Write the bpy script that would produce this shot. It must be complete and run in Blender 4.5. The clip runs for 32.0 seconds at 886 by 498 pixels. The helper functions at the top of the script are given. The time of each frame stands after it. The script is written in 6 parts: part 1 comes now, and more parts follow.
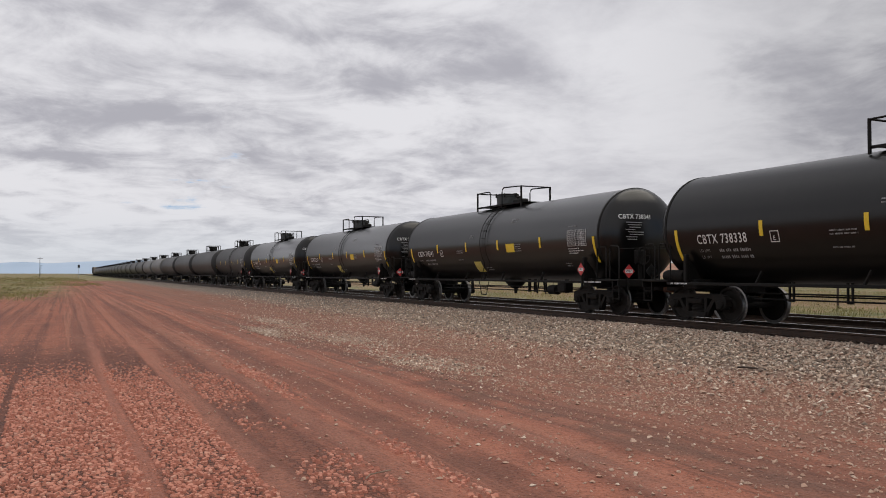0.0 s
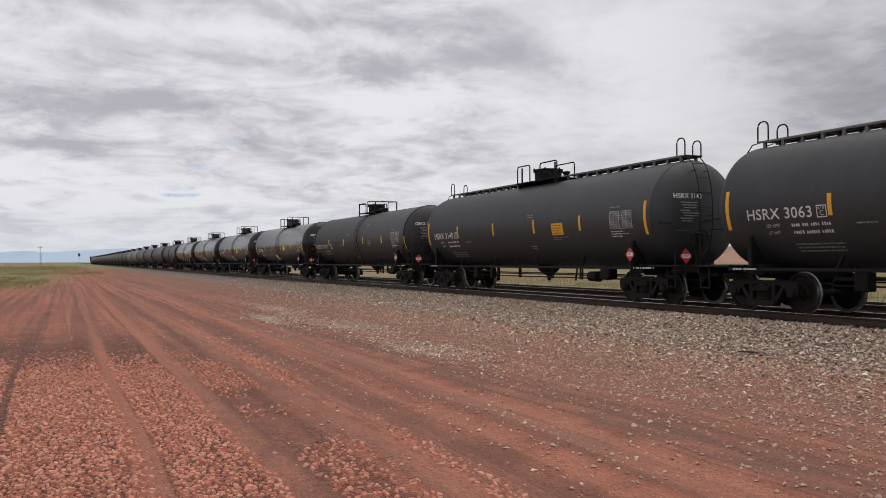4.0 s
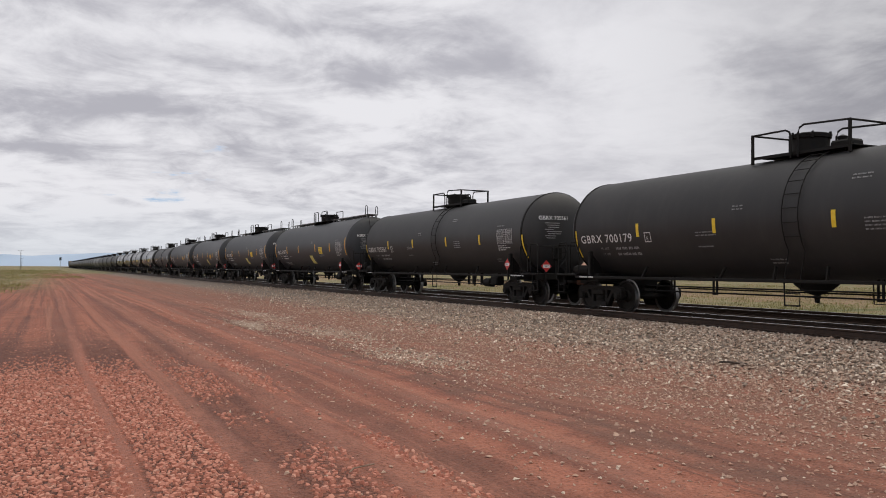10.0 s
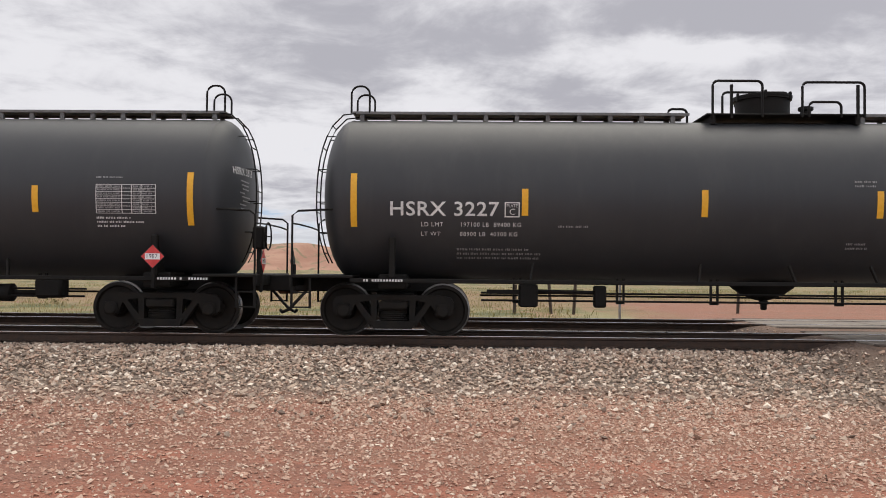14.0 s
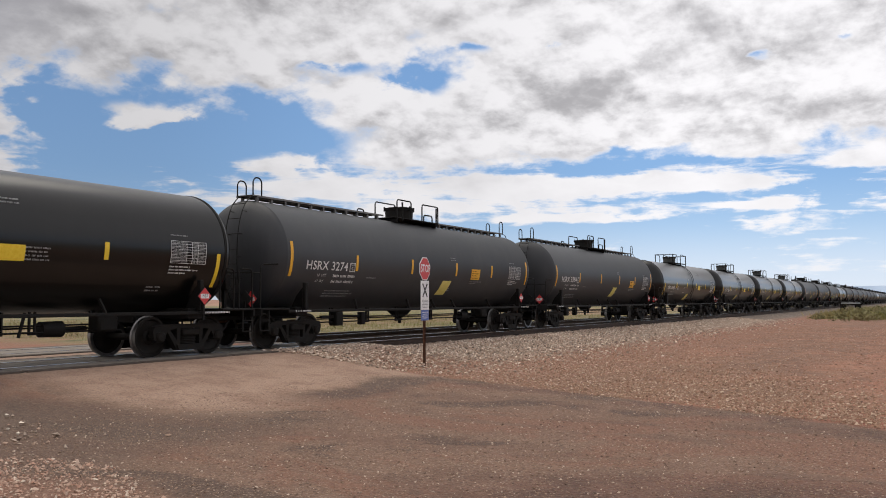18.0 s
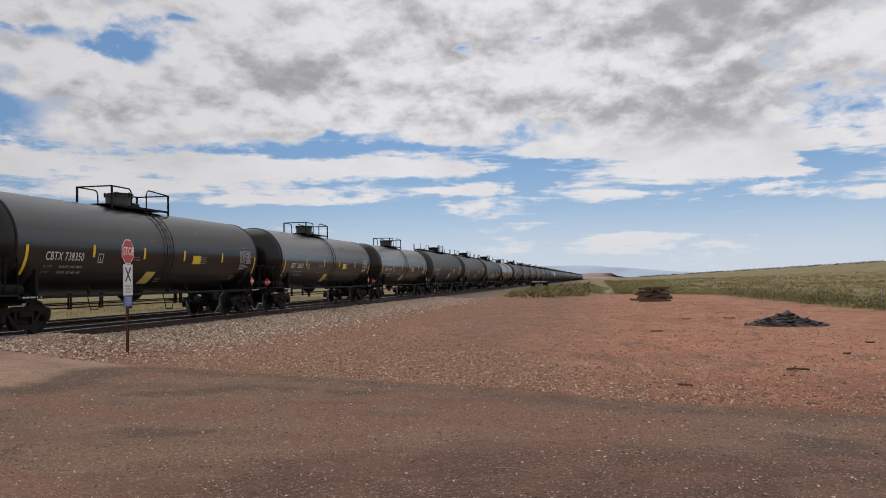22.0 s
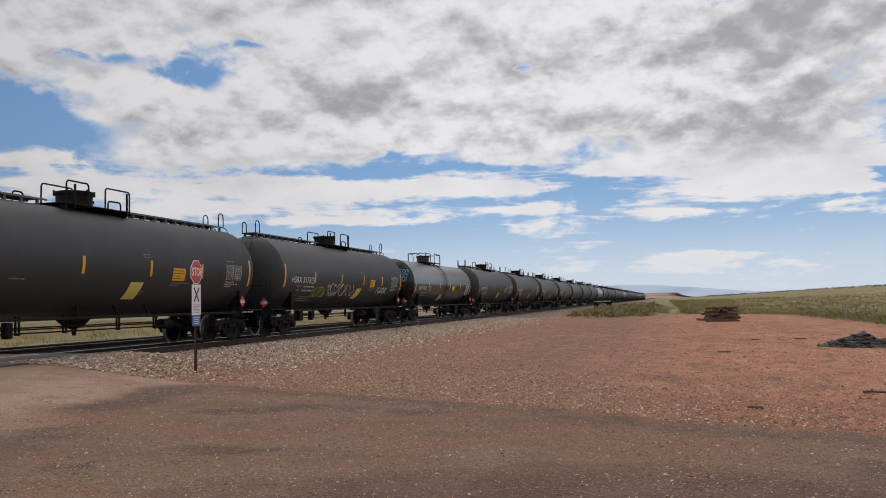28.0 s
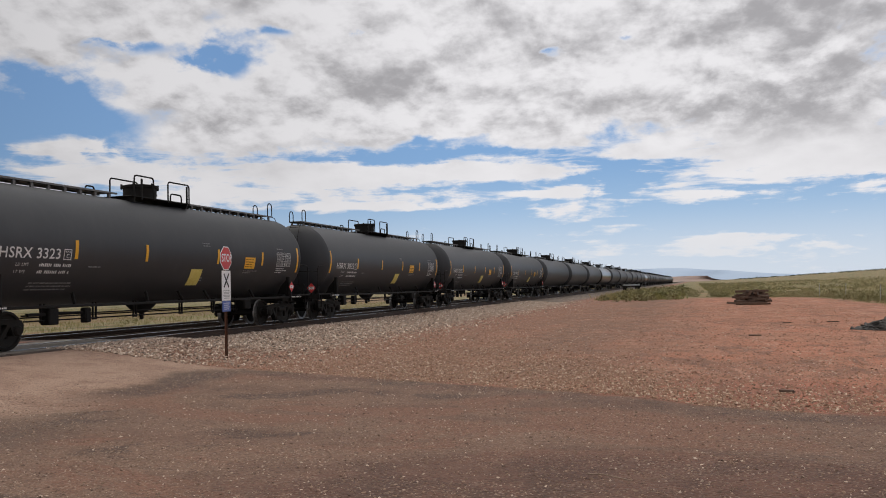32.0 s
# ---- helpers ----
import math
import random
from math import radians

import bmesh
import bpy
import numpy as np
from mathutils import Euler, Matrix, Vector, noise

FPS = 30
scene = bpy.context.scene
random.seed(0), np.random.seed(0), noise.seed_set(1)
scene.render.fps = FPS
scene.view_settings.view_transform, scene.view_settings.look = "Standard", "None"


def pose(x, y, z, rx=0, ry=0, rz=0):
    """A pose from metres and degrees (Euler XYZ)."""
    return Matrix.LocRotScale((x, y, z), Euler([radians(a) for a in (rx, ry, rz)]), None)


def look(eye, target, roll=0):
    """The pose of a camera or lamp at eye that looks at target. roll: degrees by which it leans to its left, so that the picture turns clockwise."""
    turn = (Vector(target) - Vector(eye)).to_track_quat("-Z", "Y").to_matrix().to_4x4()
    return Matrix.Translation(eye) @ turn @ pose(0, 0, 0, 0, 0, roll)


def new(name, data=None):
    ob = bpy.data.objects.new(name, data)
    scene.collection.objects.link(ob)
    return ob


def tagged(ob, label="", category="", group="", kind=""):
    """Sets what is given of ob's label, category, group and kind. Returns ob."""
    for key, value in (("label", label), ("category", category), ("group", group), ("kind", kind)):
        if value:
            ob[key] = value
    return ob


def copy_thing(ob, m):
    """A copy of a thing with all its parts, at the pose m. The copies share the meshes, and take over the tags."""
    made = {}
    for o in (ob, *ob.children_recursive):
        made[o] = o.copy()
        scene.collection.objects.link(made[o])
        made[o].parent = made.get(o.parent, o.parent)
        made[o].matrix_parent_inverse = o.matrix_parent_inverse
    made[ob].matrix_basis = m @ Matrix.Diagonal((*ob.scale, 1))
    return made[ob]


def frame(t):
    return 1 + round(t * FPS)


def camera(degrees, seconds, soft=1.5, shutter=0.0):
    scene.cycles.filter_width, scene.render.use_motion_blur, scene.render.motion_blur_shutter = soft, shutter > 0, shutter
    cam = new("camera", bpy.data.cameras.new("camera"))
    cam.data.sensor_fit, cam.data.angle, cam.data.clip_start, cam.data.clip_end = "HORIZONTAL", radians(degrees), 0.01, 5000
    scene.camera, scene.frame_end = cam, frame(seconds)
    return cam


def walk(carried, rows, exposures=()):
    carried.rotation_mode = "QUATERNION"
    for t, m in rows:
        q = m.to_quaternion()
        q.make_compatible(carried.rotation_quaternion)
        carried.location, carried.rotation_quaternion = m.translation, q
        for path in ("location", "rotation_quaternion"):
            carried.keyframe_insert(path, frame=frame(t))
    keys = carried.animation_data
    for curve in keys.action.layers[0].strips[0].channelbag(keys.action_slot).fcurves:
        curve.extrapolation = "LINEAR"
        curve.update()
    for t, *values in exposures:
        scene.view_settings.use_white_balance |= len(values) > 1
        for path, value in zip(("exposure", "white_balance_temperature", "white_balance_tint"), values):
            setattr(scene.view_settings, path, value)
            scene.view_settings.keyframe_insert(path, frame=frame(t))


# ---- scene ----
cam = camera(55.49, 32.0, soft=0.95)
EYE = 1.65

# seconds, yaw, pitch, roll of the camera, which turns on the spot
PATH = [
    (0, 65.82, 1.72, -0.15), (0.5, 65.90, 1.92, 0.12), (1, 66.17, 1.99, 0.05), (1.5, 66.46, 1.83, -0.09),
    (2, 66.21, 1.32, 0.31), (2.5, 65.56, 0.97, 0.39), (3, 65.37, 0.78, 0.32), (3.5, 65.60, 0.72, 0.29),
    (5.5, 66.18, 1.08, 0.04), (6, 66.06, 0.96, -0.07), (6.5, 65.97, 0.91, -0.07), (7, 65.93, 1.07, -0.25),
    (7.5, 65.77, 1.09, -0.30), (8, 65.50, 1.00, -0.12), (8.5, 65.18, 0.94, -0.01), (9, 64.85, 0.99, -0.17),
    (9.5, 64.74, 1.22, -0.36), (10, 64.77, 1.33, -0.39), (10.5, 64.79, 1.43, -0.48), (11, 63.21, 1.56, -0.67),
    (11.5, 57.11, 1.56, -0.60), (12, 47.91, 1.54, -0.17), (12.5, 35.71, 1.35, -0.60), (13, 22.51, 1.29, -1.38),
    (13.5, 11.94, 1.43, -1.11), (14, 1.16, 1.31, -0.52), (14.5, -10.82, 1.13, 0.04), (15, -23.37, 1.48, -0.02),
    (15.5, -33.67, 1.90, -0.56), (17.5, -55.30, 3.90, -0.35), (18, -60.20, 3.60, 0.26), (18.5, -65.36, 3.74, 0.78),
    (19, -69.49, 3.66, 0.47), (19.5, -72.70, 3.58, 0.04), (20, -75.28, 3.51, 0.24), (20.5, -77.09, 3.08, 0.15),
    (21, -78.40, 2.64, 0.57), (21.5, -79.16, 2.33, 1.04), (22, -79.46, 2.17, 1.13), (22.5, -79.56, 2.42, 0.71),
    (23, -79.33, 3.11, 0.38), (23.5, -78.81, 3.67, 0.20), (24, -78.01, 4.12, 0.16), (24.5, -77.12, 4.30, 0.19),
    (25, -76.33, 4.55, 0.48), (25.5, -75.44, 4.79, 0.65), (27.5, -75.19, 3.83, 0.91), (28, -75.26, 3.59, 1.16),
    (28.5, -74.67, 3.13, 1.16), (29, -73.93, 2.74, 1.08), (29.5, -73.52, 2.48, 1.08), (30, -73.56, 2.38, 0.84),
    (30.5, -73.58, 2.40, 0.79), (31, -73.35, 2.54, 0.79), (31.5, -73.37, 2.72, 1.00), (32, -73.38, 2.59, 1.47)
]
walk(cam, [(t, pose(0, 0, EYE, 90 + p, r, y)) for t, y, p, r in PATH],
     [(0, 0.0), (2, 0.04), (11, 0.1), (12.2, 0.48), (13.1, 0.72), (14.2, 0.64), (15.5, 0.62), (17.5, 0.30), (18, 0.24), (19, 0.11), (21, -0.06), (23, -0.11), (25, -0.13), (27.5, -0.07), (30, -0.01), (32, -0.01)])

# ---- world, sun ----
SUN_EL, SUN_AZ = 68.0, 5.0     # elevation; azimuth clockwise from +y


# ovals of clearer (+) and cloudier (-) sky: azimuth, elevation, half sizes in degrees, amount
CLOUDS = [(-42, 11.2, 9.5, 3.0, 0.17), (-34.5, 12.5, 3, 2.2, 0.12), (-50.5, 11.6, 3.6, 1.8, 0.12), (-40, 7.6, 6, 1.0, 0.06),
          (-41, 12.1, 2.4, 0.55, -0.24), (-48.9, 9.3, 2.3, 0.55, -0.26), (-28, 10.5, 3.5, 1.8, -0.12), (-30, 8.0, 4, 0.9, -0.10), (-58.3, 9.9, 3.2, 0.7, -0.16),
          (-59.3, 14.9, 2.4, 1.3, 0.20), (-53.5, 15.7, 2.2, 0.6, 0.14), (-68.1, 17.2, 0.9, 0.5, 0.15), (-81.4, 15.1, 1.6, 0.6, 0.17), (-86.2, 16.0, 1.2, 0.35, 0.15),
          (-94.6, 18.9, 1.5, 0.8, 0.17), (-62.5, 16.8, 1.4, 0.4, 0.10),
          (-76, 13.8, 20, 3.4, -0.13), (-97, 7.6, 7, 2.4, -0.16), (-70, 21, 24, 4, -0.10),
          (-68, 9.1, 9, 0.5, 0.08), (-80, 9.0, 5, 0.5, 0.12), (-87.3, 6.9, 4, 0.9, 0.12), (-74.5, 10.0, 3, 0.35, 0.08), (-104, 6.6, 2.5, 1.0, 0.12),
          (-52, 7.6, 5, 0.6, -0.20), (-66, 7.7, 7, 0.65, -0.20), (-75, 7.6, 7, 0.42, -0.22), (-68, 5.6, 6, 0.26, -0.24), (-80.5, 6.2, 3.4, 0.24, -0.22), (-87, 8.5, 3, 0.45, -0.20),
          (-91, 5.6, 2, 0.25, -0.18), (-60, 6.4, 5, 0.35, -0.16), (-93, 2.4, 5, 0.8, -0.17), (-87.5, 1.8, 6, 0.5, -0.10),
          (80, 7.0, 7, 2.2, 0.12), (84, 4.5, 8, 1.0, 0.12), (11, 3.0, 9, 1.6, 0.22)]
# ovals of greyer (+) and whiter (-) cloud
SHADES = [(-98.7, 11.8, 5.5, 2.2, 0.26), (-101, 17.4, 6, 1.6, 0.20), (-68, 12.6, 6, 1.0, 0.10), (-91, 15.8, 5, 0.9, 0.10), (-76, 16.4, 5, 0.9, 0.08), (-31, 18, 8, 2.2, 0.22),
          (-19, 16.8, 11, 2.0, 0.26), (-14, 13.9, 7, 0.9, -0.16), (-6, 12.2, 5, 1.2, 0.12), (6.5, 15.0, 11, 2.4, 0.14), (12, 8.6, 12, 1.8, -0.16), (27, 12, 6, 4, -0.10),
          (89, 9.9, 7, 1.0, 0.12), (63.5, 13.5, 7, 1.4, 0.14), (90, 7.1, 6, 0.8, 0.08), (38.5, 10, 5, 3, 0.12), (78, 14.9, 8, 1.1, -0.12), (70.4, 10.5, 5, 1.0, -0.12),
          (88, 4.4, 8, 1.5, -0.15), (50, 12.5, 8, 5, -0.15), (43.5, 13.0, 4, 2.2, 0.14), (73.4, 15.8, 5, 0.8, 0.08)]


def build_world():
    w = bpy.data.worlds.new("sky")
    scene.world = w
    w.use_nodes = True
    nt = w.node_tree
    nt.nodes.clear()
    N, L = nt.nodes.new, nt.links.new

    def val(op, a, b=None, c=None, clamp=False):
        n = N("ShaderNodeMath")
        n.operation, n.use_clamp = op, clamp
        for i, v in enumerate((a, b, c)):
            if v is None:
                continue
            if isinstance(v, (int, float)):
                n.inputs[i].default_value = v
            else:
                L(v, n.inputs[i])
        return n.outputs[0]

    def ramp(v, a, b, lo=0.0, hi=1.0):
        n = N("ShaderNodeMapRange")
        n.interpolation_type = "SMOOTHSTEP"
        L(v, n.inputs[0])
        for i, q in enumerate((a, b, lo, hi)):
            n.inputs[1 + i].default_value = q
        return n.outputs[0]

    def fbm(vec, scale, detail, rough=0.55, dist=0.0):
        n = N("ShaderNodeTexNoise")
        n.inputs["Scale"].default_value = scale
        n.inputs["Detail"].default_value = detail
        n.inputs["Roughness"].default_value = rough
        n.inputs["Distortion"].default_value = dist
        L(vec, n.inputs["Vector"])
        return n.outputs[0]

    def mixc(f, a, b):
        n = N("ShaderNodeMix")
        n.data_type = "RGBA"
        for i, v in ((0, f), (6, a), (7, b)):
            if isinstance(v, (int, float)):
                n.inputs[i].default_value = v
            elif isinstance(v, tuple):
                n.inputs[i].default_value = (*v, 1)
            else:
                L(v, n.inputs[i])
        return n.outputs[2]

    tc = N("ShaderNodeTexCoord")
    sep = N("ShaderNodeSeparateXYZ")
    L(tc.outputs["Generated"], sep.inputs[0])
    x, y, z = sep.outputs
    up = val("MAXIMUM", z, 0.0)

    def plane(lift, raised=0.0):
        """The direction laid out on a cloud sheet; a greater lift bends the sheet down to the horizon."""
        h = val("ADD", up, lift + raised)
        c = N("ShaderNodeCombineXYZ")
        L(val("DIVIDE", x, h), c.inputs[0])
        L(val("DIVIDE", y, h), c.inputs[1])
        return c.outputs[0]

    az = val("MULTIPLY", val("ARCTAN2", val("MULTIPLY", x, -1.0), y), 57.2958)
    el = val("MULTIPLY", val("ARCSINE", z), 57.2958)
    dome, over = plane(0.36), plane(0.36, 0.022)
    big = fbm(dome, 2.2, 3, 0.5)
    fine = fbm(dome, 5.0, 7, 0.58, 0.15)
    puff = fbm(dome, 15.0, 6, 0.58, 0.2)
    shade = fbm(dome, 5.6, 5, 0.50)
    # flat banks low over the horizon
    c = N("ShaderNodeCombineXYZ")
    L(val("MULTIPLY", az, 0.15), c.inputs[0])
    L(val("MULTIPLY", el, 0.95), c.inputs[1])
    banks = val("ADD", val("MULTIPLY", fbm(c.outputs[0], 1.0, 7, 0.62, 0.3), 1.5), -0.25)
    # long rolls of the closed cover
    rolls = fbm(plane(0.13), 1.9, 8, 0.60, 0.55)
    wisps = fbm(plane(0.17), 5.2, 6, 0.62, 0.4)
    low = ramp(el, 10.5, 8.0)
    azw = val("ADD", az, val("MULTIPLY", val("SUBTRACT", puff, 0.5), 6.0))
    elw = val("ADD", el, val("MULTIPLY", val("SUBTRACT", fine, 0.5), ramp(el, 7.0, 12.0, 0.9, 3.4)))

    def blob(a, e, w, h, amount):
        """A soft oval; azimuth, elevation, half sizes in degrees."""
        u = val("DIVIDE", val("SUBTRACT", azw, a), w)
        v = val("DIVIDE", val("SUBTRACT", elw, e), h)
        d = val("ADD", val("MULTIPLY", u, u), val("MULTIPLY", v, v))
        return val("MULTIPLY", val("EXPONENT", val("MULTIPLY", d, -1.0)), amount)

    def heap(b, f, p):
        f = val("ADD", val("MULTIPLY", f, val("SUBTRACT", 1.0, low)), val("MULTIPLY", banks, low))
        return val("ADD", val("MULTIPLY", b, 0.36), val("ADD", val("MULTIPLY", f, 0.42), val("MULTIPLY", p, 0.22)))

    east = ramp(az, -24, -42)                       # broken cover on that side, closed cover elsewhere
    cover = heap(big, fine, puff)
    above = heap(fbm(over, 2.2, 3, 0.5), fbm(over, 5.0, 7, 0.58, 0.15), fbm(over, 15.0, 6, 0.58, 0.2))
    band = val("MULTIPLY", ramp(el, 3.0, 6.0), ramp(el, 12.0, 8.5))
    thr = val("ADD", 0.26, val("MULTIPLY", east, 0.135))
    thr = val("ADD", thr, val("MULTIPLY", val("MULTIPLY", east, band), 0.085))
    thr = val("ADD", thr, val("MULTIPLY", val("MULTIPLY", east, ramp(el, 6.0, 3.5)), 0.21))
    for q in CLOUDS:
        thr = val("ADD", thr, blob(*q))
    thick = val("SUBTRACT", cover, thr)
    mask = ramp(thick, -0.03, 0.085)
    # the upper sides of the heaps are lit, their bases grey
    lit = val("MULTIPLY", val("SUBTRACT", cover, above), 2.8)
    tone = val("ADD", val("MULTIPLY", shade, 0.46), val("ADD", val("MULTIPLY", big, 0.38), val("MULTIPLY", puff, 0.16)))
    tone = val("SUBTRACT", tone, val("MULTIPLY", lit, ramp(el, 6.0, 11.0)))
    soft = val("ADD", val("MULTIPLY", rolls, 0.66), val("MULTIPLY", wisps, 0.34))
    veil = ramp(val("ABSOLUTE", val("SUBTRACT", az, 51.0)), 6.0, 15.0, 0.45, 1.0)
    soft = val("ADD", 0.5, val("MULTIPLY", val("SUBTRACT", soft, 0.5), veil))
    tone = val("ADD", val("MULTIPLY", tone, east), val("MULTIPLY", soft, val("SUBTRACT", 1.0, east)))
    for q in SHADES:
        tone = val("ADD", tone, blob(*q))
    core = val("ADD", val("MULTIPLY", ramp(tone, 0.33, 0.86), east), val("MULTIPLY", ramp(tone, 0.37, 0.66), val("SUBTRACT", 1.0, east)))
    core = val("MULTIPLY", core, ramp(thick, 0.0, 0.10))
    core = val("MULTIPLY", core, val("SUBTRACT", 1.0, val("MULTIPLY", east, ramp(el, 11.0, 5.0, 0.0, 0.75))))
    sky = N("ShaderNodeTexSky")
    sky.sky_type = "NISHITA"
    sky.sun_disc = False
    sky.sun_elevation, sky.sun_rotation = radians(SUN_EL), radians(SUN_AZ)
    sky.air_density, sky.dust_density, sky.ozone_density = 1.0, 0.6, 2.5
    # the cover is thickest across the line
    glow = val("ADD", ramp(az, 60, 30, 7.7, 5.2), val("ADD", ramp(az, -15, -40, 0.0, 0.4), val("ADD", ramp(az, -38, -58, 0.0, 1.6), ramp(az, -58, -78, 0.0, 1.2))))

    def times(c, v):
        n = N("ShaderNodeVectorMath")
        n.operation = "SCALE"
        if isinstance(c, tuple):
            n.inputs[0].default_value = c
        else:
            L(c, n.inputs[0])
        L(v, n.inputs[3])
        return n.outputs[0]

    tint = mixc(core, mixc(east, (0.995, 0.987, 1.03), (1.0, 0.985, 1.01)), mixc(east, (0.56, 0.555, 0.615), (0.47, 0.46, 0.48)))
    cloud = times(tint, glow)
    deep = mixc(0.6, sky.outputs[0], (1.55, 3.25, 6.3))
    clear = mixc(ramp(el, 0.0, 9.0, 0.85, 0.0), deep, (4.6, 6.0, 7.7))
    clear = times(clear, val("MULTIPLY", glow, 0.130))
    col = mixc(mask, clear, cloud)
    col = mixc(ramp(el, 0.0, 5.5, 0.72, 0.0), col, times((0.83, 0.87, 0.93), glow))
    bg = N("ShaderNodeBackground")
    L(col, bg.inputs[0])
    bg.inputs[1].default_value = 0.1
    out = N("ShaderNodeOutputWorld")
    L(bg.outputs[0], out.inputs[0])


build_world()
sun = new("sun", bpy.data.lights.new("sun", "SUN"))
sun.data.energy, sun.data.angle, sun.data.color = 1.45, radians(62), (1.0, 0.93, 0.81)
sun.matrix_world = look((0, 0, 0), (-math.sin(radians(SUN_AZ)) * math.cos(radians(SUN_EL)),
                                    -math.cos(radians(SUN_AZ)) * math.cos(radians(SUN_EL)), -math.sin(radians(SUN_EL))))


# ---- materials ----
class Nodes:
    """Small helper that writes a procedural material."""

    def __init__(self, name):
        self.m = bpy.data.materials.new(name)
        self.m.use_nodes = True
        self.t = self.m.node_tree
        self.b = self.t.nodes["Principled BSDF"]
        self.co = self.t.nodes.new("ShaderNodeTexCoord").outputs["Object"]

    def node(self, kind):
        return self.t.nodes.new(kind)

    def link(self, a, b):
        self.t.links.new(a, b)

    def put(self, socket, v):
        if isinstance(v, (int, float)):
            socket.default_value = v
        elif isinstance(v, (tuple, list)):
            socket.default_value = (*v, 1) if len(v) == 3 and socket.type == "RGBA" else v
        else:
            self.link(v, socket)

    def world_co(self):
        return self.node("ShaderNodeNewGeometry").outputs["Position"]

    def noise(self, scale, detail=4, rough=0.55, vec=None, stretch=None, dist=0.0):
        v = vec or self.co
        if stretch:
            mp = self.node("ShaderNodeMapping")
            self.link(v, mp.inputs[0])
            mp.inputs["Scale"].default_value = stretch
            v = mp.outputs[0]
        n = self.node("ShaderNodeTexNoise")
        self.link(v, n.inputs["Vector"])
        n.inputs["Scale"].default_value, n.inputs["Detail"].default_value = scale, detail
        n.inputs["Roughness"].default_value, n.inputs["Distortion"].default_value = rough, dist
        return n.outputs[0]

    def voro(self, scale, vec=None, feature="F1", out="Distance"):
        n = self.node("ShaderNodeTexVoronoi")
        n.feature = feature
        self.link(vec or self.co, n.inputs["Vector"])
        n.inputs["Scale"].default_value = scale
        return n.outputs[out]

    def ramp(self, v, a, b, lo=0.0, hi=1.0):
        n = self.node("ShaderNodeMapRange")
        n.interpolation_type = "SMOOTHSTEP"
        self.put(n.inputs[0], v)
        for i, q in enumerate((a, b, lo, hi)):
            n.inputs[1 + i].default_value = q
        return n.outputs[0]

    def math(self, op, a, b=0.0, clamp=False):
        n = self.node("ShaderNodeMath")
        n.operation, n.use_clamp = op, clamp
        self.put(n.inputs[0], a)
        self.put(n.inputs[1], b)
        return n.outputs[0]

    def mix(self, f, a, b, mode="MIX"):
        n = self.node("ShaderNodeMix")
        n.data_type, n.blend_type = "RGBA", mode
        self.put(n.inputs[0], f)
        self.put(n.inputs[6], a)
        self.put(n.inputs[7], b)
        return n.outputs[2]

    def xyz(self, v=None):
        n = self.node("ShaderNodeSeparateXYZ")
        self.link(v or self.co, n.inputs[0])
        return n.outputs

    def bump(self, h, strength=0.3, dist=0.02):
        n = self.node("ShaderNodeBump")
        n.inputs["Strength"].default_value, n.inputs["Distance"].default_value = strength, dist
        self.link(h, n.inputs["Height"])
        self.link(n.outputs[0], self.b.inputs["Normal"])

    def done(self, color, rough=0.6, metal=0.0):
        self.put(self.b.inputs["Base Color"], color)
        self.put(self.b.inputs["Roughness"], rough)
        self.put(self.b.inputs["Metallic"], metal)
        return self.m

    def rand(self):
        return self.node("ShaderNodeObjectInfo").outputs["Random"]

    def island(self):
        return self.node("ShaderNodeNewGeometry").outputs["Random Per Island"]


def plain(name, a, b, rough=0.6, metal=0.0, scale=6.0, bump=0.15, stretch=None):
    n = Nodes(name)
    g = n.noise(scale, 6, 0.6, stretch=stretch)
    f = n.noise(scale * 9, 3, 0.5)
    c = n.mix(n.ramp(n.math("ADD", g, n.math("MULTIPLY", f, 0.3)), 0.45, 0.85), a, b)
    n.bump(f, bump, 0.01)
    return n.done(c, n.ramp(g, 0.3, 0.7, rough * 0.85, min(1, rough * 1.15)), metal)


def tank_paint(name, base, dust, rough, coat=0.0, gloss=0.34):
    n = Nodes(name)
    r = n.rand()
    big = n.noise(0.5, 5, 0.6)
    run = n.noise(3.0, 6, 0.65, stretch=(1.0, 1.0, 0.12))
    grain = n.noise(40, 3)
    d = n.math("ADD", n.math("MULTIPLY", n.ramp(big, 0.35, 0.75), 0.55), n.math("MULTIPLY", n.ramp(run, 0.45, 0.8), 0.45))
    d = n.math("MULTIPLY", d, n.ramp(r, 0.0, 1.0, 0.55, 1.0))
    c = n.mix(d, base, dust)
    n.bump(n.noise(1.6, 3), 0.06, 0.02)
    n.b.inputs["Coat Weight"].default_value = coat
    n.b.inputs["Coat Roughness"].default_value = 0.22
    n.b.inputs["Coat IOR"].default_value = 1.5
    n.b.inputs["Specular IOR Level"].default_value = gloss
    return n.done(c, n.math("ADD", rough, n.math("MULTIPLY", n.math("SUBTRACT", grain, 0.5), 0.1)))


